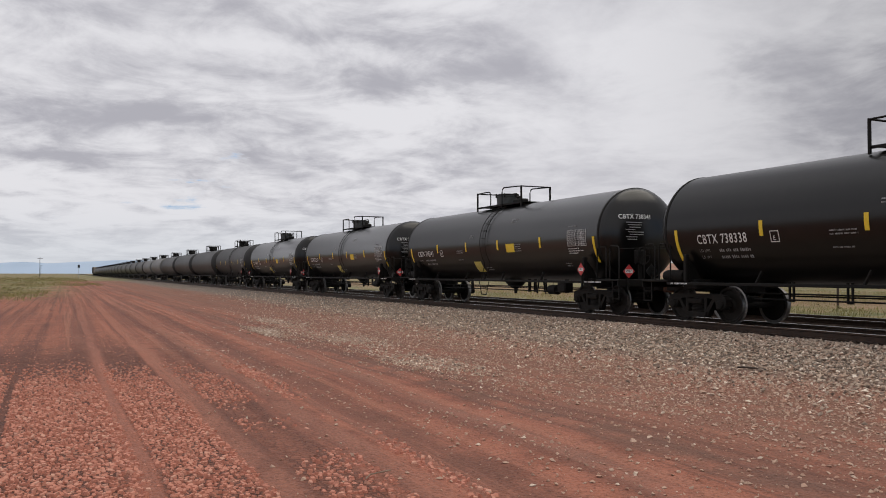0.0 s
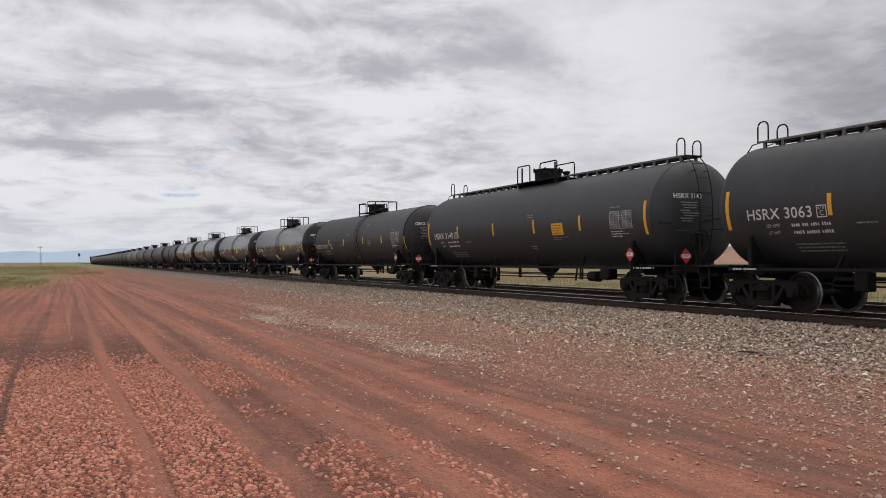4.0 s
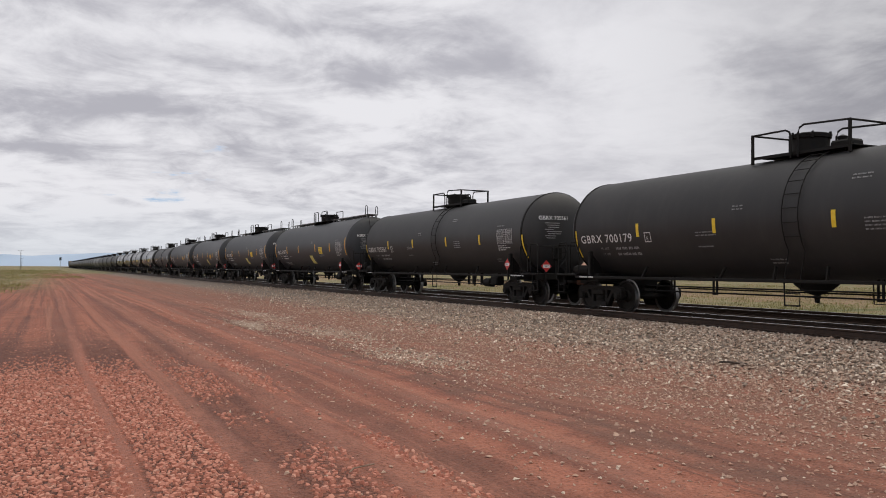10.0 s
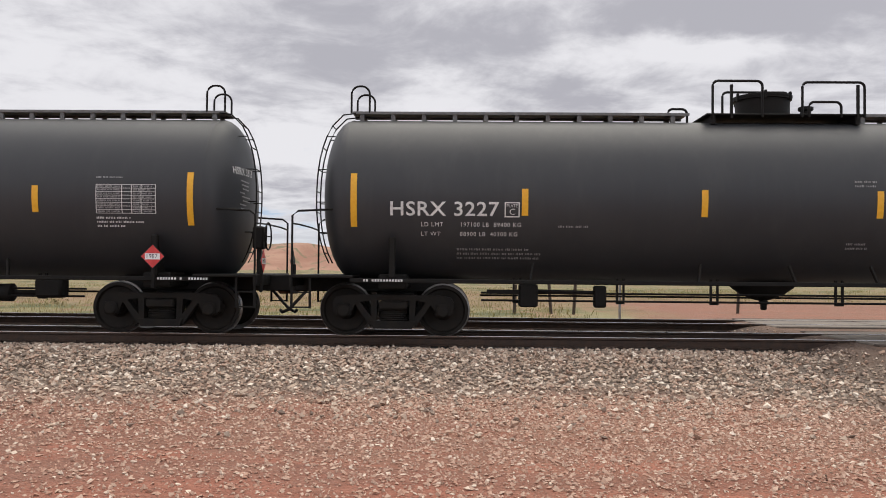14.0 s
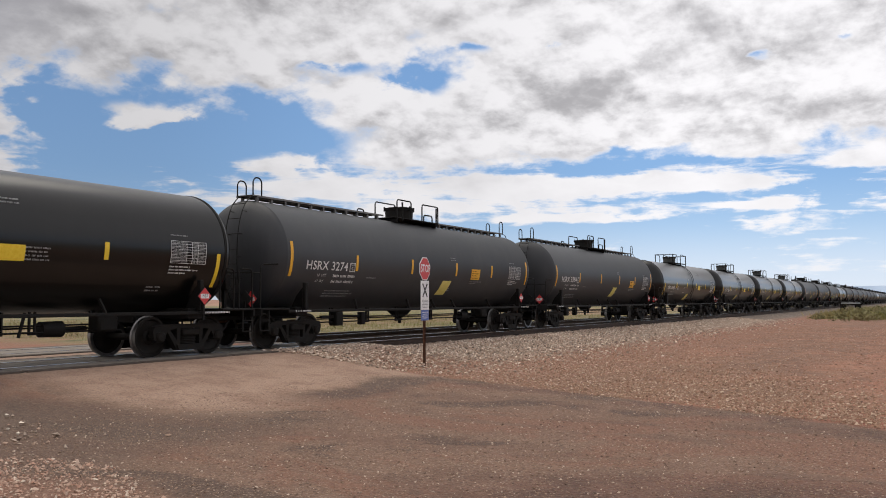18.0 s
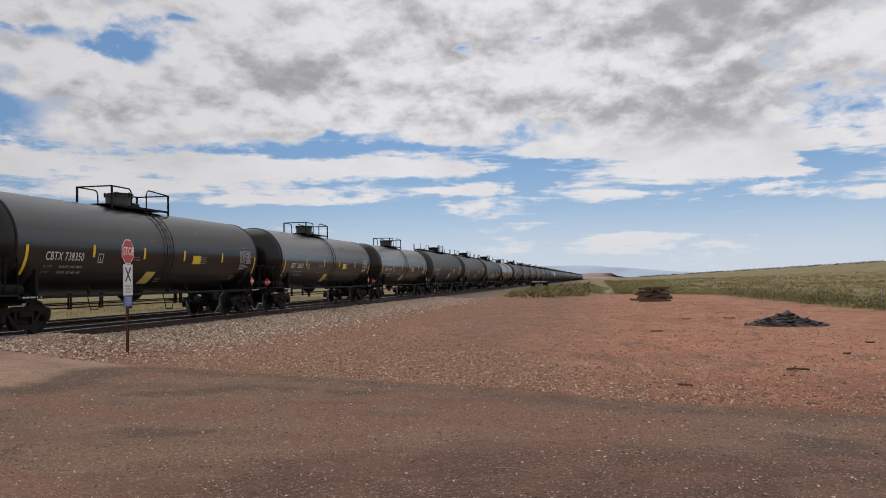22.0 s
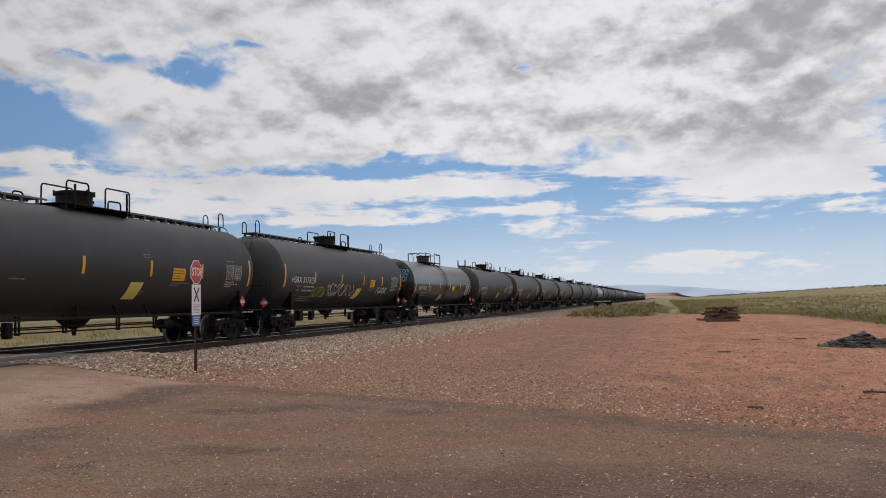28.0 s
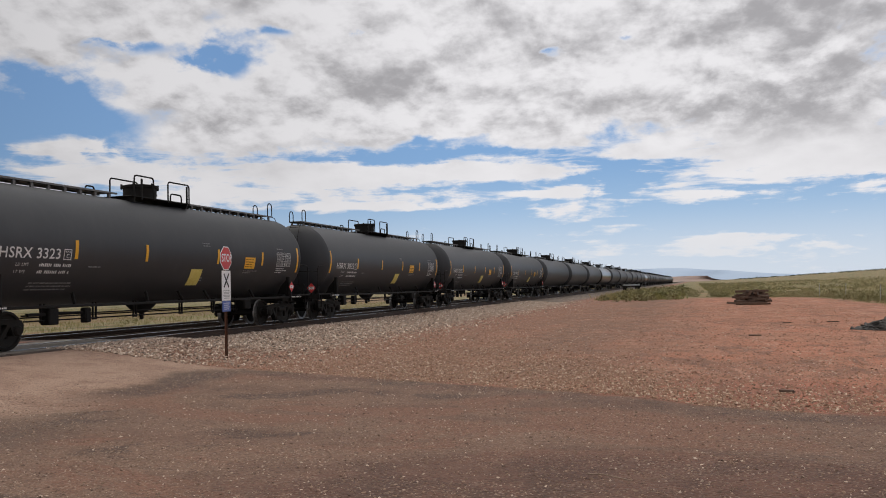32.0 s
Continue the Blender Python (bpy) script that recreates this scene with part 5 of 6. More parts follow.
def side_frame_geo(s):
    g = Geo()
    y0, y1 = s * 0.93, s * 1.09
    g.prism([(-1.08, 0.60), (-1.02, 0.70), (-0.75, 0.74), (0.75, 0.74), (1.02, 0.70), (1.08, 0.60), (1.06, 0.42), (0.98, 0.38), (0.96, 0.56), (0.80, 0.57), (0.74, 0.44),
             (0.66, 0.60), (0.40, 0.64), (-0.40, 0.64), (-0.66, 0.60), (-0.74, 0.44), (-0.80, 0.57), (-0.96, 0.56), (-0.98, 0.38), (-1.06, 0.42)], y0, y1)
    for q in (-1, 1):
        g.prism([(q * 0.72, 0.64), (q * 0.62, 0.64), (q * 0.34, 0.30), (q * 0.40, 0.17)], y0, y1)
        g.prism([(q * 0.40, 0.64), (q * 0.29, 0.64), (q * 0.29, 0.22), (q * 0.38, 0.22)], y0, y1)
    g.prism([(-0.41, 0.28), (0.41, 0.28), (0.34, 0.14), (-0.34, 0.14)], s * 0.90, s * 1.12)
    for q in (-0.88, 0.88):
        g.box((q, s * 1.0, 0.47), (0.26, 0.22, 0.24), bev=0.03)
    return g


def bogie(parent, at, meshes, detail):
    b = part("bogie", Geo().box((0, 0, 0.56), (0.42, 1.75, 0.22), bev=0.04).box((0, 0, 0.72), (0.7, 0.7, 0.12), bev=0.03), "frame", parent, "cast steel two-axle bogie", at)
    for s in (-1, 1):
        part("side_frame", meshes["frame", s], None, b)
        if detail:
            part("spring_nest", meshes["spring", s], None, b)
            for q in (-0.88, 0.88):
                part("bearing_cap", meshes["cap", s], None, b, at=(q, 0, WHEEL_R))
            part("bolster_end", meshes["bolster", s], None, b)
    for q in (-0.88, 0.88):
        w = part("wheelset", meshes["wheel"], None, b, "steel wheels on an axle", at=(q, 0, WHEEL_R))
        WHEELS[q].append(w)
    if detail:
        for q in (-0.42, 0.42):
            part("brake_beam", meshes["beam"], None, b, at=(q, 0, 0.40))
    return b


WHEELS = {-0.88: [], 0.88: []}


def bogie_meshes():
    m = {}
    m["wheel"], tread = wheelset_meshes()
    m["wheel"].materials.append(MAT["tread"])
    for q in m["wheel"].polygons:
        if math.hypot(q.center[0], q.center[2]) > 0.44:
            q.material_index = 1
    for s in (-1, 1):
        m["frame", s] = side_frame_geo(s).mesh("side_frame", "truck", smooth=False)
        g = Geo()
        prof = [(0.27, 0.05)]
        for k in range(6):
            prof += [(0.28 + k * 0.037, 0.085), (0.297 + k * 0.037, 0.10), (0.314 + k * 0.037, 0.085)]
        g.lathe(prof + [(0.50, 0.05)], 14, "z")
        g.v = [(x * 2.7, y + s * 1.0, z) for x, y, z in g.v]
        m["spring", s] = g.mesh("spring_nest", "truck")
        m["cap", s] = Geo().lathe([(s * 1.02, 0.12), (s * 1.13, 0.12), (s * 1.16, 0.09), (s * 1.165, 0.02)], 14, "y").mesh("bearing_cap", "truck")
        m["bolster", s] = Geo().box((0, s * 1.03, 0.555), (0.5, 0.24, 0.15), bev=0.025).mesh("bolster_end", "truck", smooth=False)
    m["beam"] = Geo().tube([(0, -0.8, 0), (0, 0.8, 0)], 0.04, 6).box((0, -0.76, 0.03), (0.1, 0.1, 0.22)).box((0, 0.76, 0.03), (0.1, 0.1, 0.22)).mesh("brake_beam", "frame")
    return m


TANK_LABEL = {"h": "charcoal tank car with yellow reflectors and long roof walkway",
              "g": "matte black tank car with yellow reflectors and side ladder",
              "c": "glossy black tank car with yellow reflectors and roof platform",
              "l": "weathered grey tank car with railed roof platform on rails"}


def base_car(kind, meshes, detail=True):
    """A tank car without its markings. Local x along the track, z = 0 on the rail head, the seen side faces -y."""
    car = thing("tank_car", TANK_LABEL[kind], "tank car", "tank cars of the train")
    tank_size(kind)
    walkway = kind == "h"
    half, head = (7.70, 0.52) if walkway else (7.62, 0.64)
    seams = [-half, half]
    tank = part("tank", tank_geo(half, head, seams, 64 if detail else 32), "paint_" + kind, car)
    if not walkway and detail:
        # jacket flashing over the tank head
        for s in (-1, 1):
            part("jacket_ring", Geo().lathe([(s * (half - 0.02), R + 0.012), (s * (half + 0.05), R + 0.014), (s * (half + 0.09), R - 0.03)], 64, "x", (0, 0, ZC)), "frame", tank)
    for s in (-1, 1):
        bogie(car, (s * BOGIE, 0, 0), meshes, detail)
    # underframe
    for s in (-1, 1):
        part("stub_sill", Geo().box((s * 7.45, 0, 0.92), (3.1, 0.62, 0.30), bev=0.02).box((s * BOGIE, 0, 0.98), (0.5, 2.6, 0.26), bev=0.03), "frame", car, smooth=False)
    for s in (-1, 1):
        part("side_sill", Geo().box((0, s * 1.42, 0.995), (15.2, 0.07, 0.075), bev=0.012), "frame", car, smooth=False)
    # end decks, couplers
    for s in (-1, 1):
        part("end_deck", Geo().box((s * 8.1, 0, 1.06), (1.1, 2.9, 0.05), bev=0.01).box((s * 8.63, 0, 0.98), (0.05, 2.9, 0.2), bev=0.01), "frame", car, smooth=False)
        g = Geo().box((s * 8.75, 0, 0.86), (0.55, 0.16, 0.2), bev=0.03).box((s * 9.02, s * 0.05, 0.86), (0.22, 0.3, 0.3), bev=0.05)
        part("coupler", g, "rust", car, "rusty knuckle coupler")
        if not detail:
            continue
        part("air_hose", Geo().tube([(s * 8.55, 0.25 * s, 0.8), (s * 8.7, 0.28 * s, 0.62), (s * 8.9, 0.22 * s, 0.42), (s * 9.05, 0.1 * s, 0.36), (s * 9.1, 0, 0.40)], 0.03, 7), "rubber", car, "black brake hose")
        # hand rails on the deck
        for y in (-1.38, 1.38):
            if walkway:
                pts = [(s * 8.62, y, 1.08), (s * 8.62, y, 2.12), (s * 8.52, y, 2.2), (s * 7.8, y * 0.96, 2.24), (s * 7.75, y * 0.94, 2.2)]
                part("hand_rail", Geo().tube(pts, 0.02, 7), "frame", car)
            else:
                for dx in (8.62, 7.98):
                    part("hand_rail", Geo().tube([(s * dx, y, 1.08), (s * dx, y, 1.98), (s * (dx - 0.06), y, 2.05), (s * (dx - 0.4), y, 2.06), (s * (dx - 0.46), y, 1.98), (s * (dx - 0.46), y, 1.08)], 0.02, 7), "frame", car)
            # step ladder below the deck
            g = Geo()
            for dx in (8.3, 8.62):
                g.box((s * dx, y, 0.78), (0.04, 0.03, 0.56))
            for z in (0.52, 0.78):
                g.box((s * 8.46, y, z), (0.32, 0.04, 0.025))
            part("step", g, "frame", car, smooth=False)
        part("end_rail", Geo().tube([(s * 8.62, -1.36, 1.98), (s * 8.64, -0.6, 2.0), (s * 8.64, 0.6, 2.0), (s * 8.62, 1.36, 1.98)], 0.016, 6), "frame", car)
        # bolster webs that carry the tank
        for y in (-1, 1):
            g = Geo().box((s * BOGIE, y * 1.40, 1.40), (0.11, 0.13, 0.72), bev=0.02)
            g.add([(s * BOGIE - 0.02, y * 1.42, 1.74), (s * BOGIE + 0.02, y * 1.42, 1.74), (s * BOGIE + 0.02, y * 1.42, 1.02), (s * BOGIE - 0.02, y * 1.42, 1.02),
                   (s * BOGIE - 0.02, y * 1.1, 1.4), (s * BOGIE + 0.02, y * 1.1, 1.4), (s * BOGIE + 0.02, y * 0.9, 1.02), (s * BOGIE - 0.02, y * 0.9, 1.02)],
                  [(0, 1, 2, 3), (4, 7, 6, 5), (0, 4, 5, 1), (3, 2, 6, 7), (0, 3, 7, 4), (1, 5, 6, 2)])
            part("bolster_web", g, "frame", car, smooth=False)
            rv = Geo().lathe([(s * 7.15, 0.02), (s * 7.17, 0.13), (s * 7.25, 0.15), (s * 7.85, 0.15), (s * 7.93, 0.13), (s * 7.95, 0.02)], 16, "x", (0, y * 1.18, 1.20))
            if not walkway and s == -1:
                part("air_tank", rv, "truck", car, "grey air tank on the deck")
    # outlet with skid
    g = Geo().lathe([(0.66, 0.06), (0.70, 0.22), (0.79, 0.42), (0.90, 0.58), (0.98, 0.66)], 20, "z")
    g.v = [(x, y * 0.5, z) for x, y, z in g.v]
    part("outlet_skid", g, "frame", car)
    if detail:
        part("outlet_valve", Geo().lathe([(0.49, 0.04), (0.51, 0.06), (0.59, 0.06), (0.60, 0.09), (0.64, 0.09), (0.68, 0.06)], 14, "z", (0.03, 0, 0)), "frame", car)
        # brake pipes in hangers under the tank
        for y, z in ((-0.55, 0.78), (-0.62, 0.645), (0.55, 0.7)):
            part("brake_pipe", Geo().tube([(-5.3, y, z), (5.3, y, z)], 0.022, 6), "frame", car)
        for x in ((-4.65, -2.77, -1.07, 1.18, 3.0, 4.5) if walkway else (-4.2, -2.6, 2.1, 2.5, 3.2, 4.6)):
            g = Geo()
            for dx in (-0.06, 0.06):
                g.box((x + dx, -0.58, 0.83), (0.035, 0.05, 0.46))
            part("pipe_hanger", g.box((x, -0.58, 0.61), (0.15, 0.06, 0.03)), "frame", car, smooth=False)
        part("brake_cylinder", Geo().lathe([(3.4, 0.05), (3.42, 0.16), (3.9, 0.17), (3.95, 0.05), (4.5, 0.04), (4.55, 0.02)], 14, "x", (0, -0.5, 0.70)), "frame", car)
        if walkway:
            part("brake_rigging", Geo().box((-4.45, -0.62, 0.74), (0.34, 0.3, 0.42), bev=0.03).box((-4.9, -0.62, 0.80), (0.6, 0.08, 0.08)), "frame", car, smooth=False)
            part("slack_adjuster", Geo().box((-3.15, -0.62, 0.73), (0.22, 0.2, 0.40), bev=0.03).tube([(-4.3, -0.62, 0.82), (-3.2, -0.62, 0.80)], 0.035, 7), "frame", car)
        part("control_valve", Geo().box((4.75, -0.75, 0.80), (0.5, 0.35, 0.36), bev=0.05), "frame", car)
        part("brake_lever", Geo().box((2.9, -0.7, 0.80), (0.05, 0.04, 0.5), rot=Euler((0, 0.25, 0)).to_matrix()), "frame", car, smooth=False)
        # gussets between sill and tank
        for x in (-4.4, -1.5, 0.0, 1.4, 4.2):
            lean = -0.10 if x < 0 else 0.10
            for y in (-1, 1):
                part("gusset", Geo().box((x + lean * 0.5, y * 1.335, 1.16), (0.035, 0.07, 0.34), rot=Euler((y * 0.42, -lean * 2.2, 0)).to_matrix()), "truck", car, smooth=False)
        # hand wheel at one end
        hb = part("hand_brake", Geo().box((8.50, -0.55, 1.75), (0.2, 0.3, 0.42), bev=0.03).box((8.5, -0.55, 1.3), (0.08, 0.1, 0.5)), "frame", car)
        g = Geo().tube([(8.66, -0.55 + math.cos(k * math.tau / 16) * 0.25, 1.78 + math.sin(k * math.tau / 16) * 0.25) for k in range(17)], 0.016, 6)
        for k in range(3):
            a = k * math.tau / 3
            g.tube([(8.63, -0.55, 1.78), (8.66, -0.55 + math.cos(a) * 0.25, 1.78 + math.sin(a) * 0.25)], 0.011, 5)
        part("hand_wheel", g, "frame", hb)
    top = ZC + R
    if walkway:
        roof_h(car, top, detail)
    else:
        roof_g(car, top, detail, kind)
    return car


def grating(g, x0, x1, y0, y1, z):
    g.box(((x0 + x1) / 2, y0, z), (x1 - x0, 0.03, 0.05)).box(((x0 + x1) / 2, y1, z), (x1 - x0, 0.03, 0.05))
    g.box(((x0 + x1) / 2, (y0 + y1) / 2, z + 0.02), (x1 - x0, y1 - y0, 0.012))
    return g


def roof_h(car, top, detail):
    """Full-length walkway, centre platform with rails, manway."""
    for s in (-1, 1):
        g = grating(Geo(), min(s * 1.45, s * 7.75), max(s * 1.45, s * 7.75), -0.30, 0.30, top + 0.12)
        for i in range(11):
            x = s * (1.75 + i * 0.58)
            g.box((x, -0.26, top + 0.035), (0.08, 0.06, 0.15)).box((x, 0.26, top + 0.035), (0.08, 0.06, 0.15))
        part("walkway", g, "walkgrey", car, "grey steel grating walkway", smooth=False)
        for x, h in ((7.58, 0.54), (7.54, 0.50)):
            part("grab_loop", Geo().tube([(a, b, c) for b, a, c in arch(-0.30 if x > 7.56 else 0.30, s * x - 0.17, s * x + 0.17, top + 0.12, top + 0.18 + h - 0.1, 0, 0.15)], 0.02, 7), "frame", car)
        if detail:
            # ladder that follows the tank head
            prof = [(7.66, ZC + R + 0.10)]
            for i in range(15):
                z = ZC + R * 0.97 - i * 0.19
                q = (z - ZC) / R
                prof.append((head_point(7.70, 0.52, 0.0, z) + 0.14 * math.sqrt(max(0.0, 1 - q * q)) + 0.02, z + 0.12 * max(0.0, q)))
            prof = [(x, z) for x, z in prof if z > 1.0]
            l = part("end_ladder", Geo().tube([(s * x, -0.34, z) for x, z in prof], 0.014, 6).tube([(s * x, 0.1, z) for x, z in prof], 0.014, 6), "frame", car)
            g = Geo()
            for x, z in prof[2:-1:2]:
                g.tube([(s * x, -0.34, z), (s * x, 0.1, z)], 0.011, 5)
            for x, z in prof[3:-1:3]:
                for y in (-0.34, 0.1):
                    g.tube([(s * x, y, z), (s * (x - 0.17), y, z)], 0.011, 5)
            part("rungs", g, "frame", l)
    g = Geo().box((0.2, 0, top + 0.07), (2.86, 1.30, 0.03), bev=0.008)
    for x in (-1.1, 1.5):
        g.box((x, 0, top - 0.02), (0.07, 1.26, 0.17))
    part("platform", g, "frame", car, "dark steel roof platform", smooth=False)
    manway(car, top + 0.09, 0.0, 0.53, 0.42)
    for y, pieces in ((-0.64, ((-1.12, -0.22, 0.60), (0.5, 1.62, 0.58), (0.62, 1.2, 0.22))), (0.64, ((-1.62, -1.24, 0.32), (-0.55, 0.75, 0.66)))):
        for x0, x1, h in pieces:
            part("platform_rail", Geo().tube([(a, b, c) for b, a, c in arch(y, x0, x1, top + 0.02, top + 0.08 + h, 0, 0.1)], 0.024, 7), "frame", car)
    for x in (-0.78, 1.5):
        part("platform_post", Geo().box((x, -0.64, top + 0.30), (0.045, 0.045, 0.62)), "frame", car, smooth=False)
    if detail:
        part("relief_valve", Geo().lathe([(0, 0.1), (0.18, 0.1), (0.2, 0.14), (0.26, 0.14), (0.28, 0.05)], 12, "z", (0.9, 0.2, top + 0.1)), "frame", car)


def manway(car, top, x, r, h, paint="frame"):
    m = part("manway", Geo().lathe([(0.0, r * 0.90), (h * 0.78, r * 0.93), (h * 0.8, r), (h * 0.9, r)], 24, "z", (x, 0, top)), paint, car, "dark grey round manway with bolted lid")
    part("lid", Geo().lathe([(h * 0.9, r * 1.02), (h * 0.98, r * 1.02), (h * 1.04, r * 0.8), (h * 1.06, 0.05)], 24, "z", (x, 0, top)), "frame", m)
    g = Geo()
    for k in range(6):
        a = k * math.tau / 6 + 0.3
        g.box((x + math.cos(a) * r, math.sin(a) * r, top + h * 0.9), (0.05, 0.05, 0.16), bev=0.01)
    part("lid_bolts", g, "frame", m, smooth=False)


def roof_g(car, top, detail, kind):
    """Short platform round the manway with a tall square rail, and a side ladder."""
    x0, x1, mx, h = (-2.05, 1.55, -0.65, 0.62) if kind == "c" else (-1.30, 1.42, -0.15, 0.58)
    g = Geo().box(((x0 + x1) / 2, 0, top + 0.05), (x1 - x0, 1.16, 0.03), bev=0.008)
    for y in (-0.59, 0.59):
        g.box(((x0 + x1) / 2, y, top + 0.03), (x1 - x0, 0.025, 0.07))
    part("platform", g, "frame", car, "dark steel roof platform", smooth=False)
    manway(car, top, mx, 0.46, 0.50, "manway" if kind == "c" else "frame")
    part("valve_cluster", Geo().box((mx + 0.9, 0.1, top + 0.16), (0.6, 0.4, 0.22), bev=0.05).lathe([(0.24, 0.09), (0.36, 0.12), (0.40, 0.03)], 10, "z", (mx + 0.8, 0.1, top)), "frame", car)
    # rails: square at the outer post, bent down at the inner end
    for y in (-0.62, 0.62):
        for a, b, lift in ((x0, x0 + 1.15, 0.0), (x1, 0.05, 0.06)):
            q = 1 if b > a else -1
            pts = [(a, y, top + h), (b - q * 0.16, y, top + h + lift), (b - q * 0.05, y, top + h + lift - 0.05), (b, y, top + h + lift - 0.16), (b, y, top - 0.08)]
            part("platform_rail", Geo().tube(pts, 0.024, 7), "frame", car)
        for a in (x0, x1):
            part("platform_post", Geo().box((a, y, top + h / 2 - 0.05), (0.055, 0.055, h + 0.14)), "frame", car, smooth=False)
    for a in (x0, x1):
        part("platform_rail", Geo().tube([(a, -0.62, top + h), (a, 0.62, top + h)], 0.024, 7), "frame", car)
    if detail:
        # ladder down the side of the tank
        lx = 0.6 if kind != "c" else 0.1
        l = part("side_ladder", Geo().tube([(lx - 0.22, -math.cos(a) * (R + 0.055), ZC + math.sin(a) * (R + 0.055)) for a in np.linspace(1.25, -0.55, 12)] + [(lx - 0.22, -1.42, 1.0)], 0.014, 6)
                 .tube([(lx + 0.22, -math.cos(a) * (R + 0.055), ZC + math.sin(a) * (R + 0.055)) for a in np.linspace(1.25, -0.55, 12)] + [(lx + 0.22, -1.42, 1.0)], 0.014, 6), "frame", car, "black steel side ladder")
        # hanging steps below the sill, on both sides
        for y in (-1.42, 1.42):
            w = 0.42 if kind == "c" else 0.22
            g = Geo().tube([(lx - w, y, 1.0), (lx - 0.2, y, 0.46), (lx + 0.2, y, 0.46), (lx + w, y, 1.0)], 0.018, 6)
            part("hanging_step", g.tube([(lx - 0.2 - (w - 0.2) * 0.5, y, 0.73), (lx + 0.2 + (w - 0.2) * 0.5, y, 0.73)], 0.014, 6), "frame", car)
        for i in range(9):
            a = 1.15 - i * 0.21
            p = (-math.cos(a) * (R + 0.055), ZC + math.sin(a) * (R + 0.055)) if i < 8 else (-1.42, 0.48)
            part("rung", Geo().tube([(lx - 0.22, *p), (lx + 0.22, *p)], 0.010, 6), "frame", l)


def bars(g, rows, x0, z0, pitch, h, rng, off=0.007):
    """Rows of unreadable stencilled print as letter-sized bars in word groups."""
    cw = h * 0.55
    for i, w in enumerate(rows):
        x = x0
        left = rng.randint(3, 7)
        while x < x0 + w - cw:
            dz = rng.uniform(0, 0.25) * h
            patch(g, x, x + cw * rng.uniform(0.6, 1.0), z0 - i * pitch - h, z0 - i * pitch - dz, off, n=1)
            x += cw * 1.45
            left -= 1
            if left == 0:
                x += cw * 1.3
                left = rng.randint(3, 7)
    return g


def head_point(half, head, y, z):
    """Point on the tank head that faces +x."""
    q = min(0.98, math.hypot(y, z - ZC) / R)
    a = math.asin(q ** (1 / 0.85))
    return half + head * math.cos(a)


def placard(car, x, y, z, yaw=0):
    g = Geo().box((0, 0, 0), (0.295, 0.012, 0.295), rot=Euler((0, math.pi / 4, 0)).to_matrix())
    at = pose(x, y, z, 0, 0, yaw)
    p = part("placard", g, "black", car, "red and white diamond hazard placard", at, smooth=False)
    part("placard_red", Geo().box((0, -0.008, 0), (0.283, 0.004, 0.283), rot=Euler((0, math.pi / 4, 0)).to_matrix()), "red", p, smooth=False)
    part("placard_band", Geo().box((0, -0.012, 0), (0.26, 0.004, 0.105)), "signwhite", p, smooth=False)
    part("lettering", text_mesh("1987", 0.105, "black"), None, p, at=(-0.12, -0.0155, 0))
    part("holder", Geo().box((0, 0.03, -0.3), (0.06, 0.05, 0.5), bev=0.01), "frame", p, smooth=False)


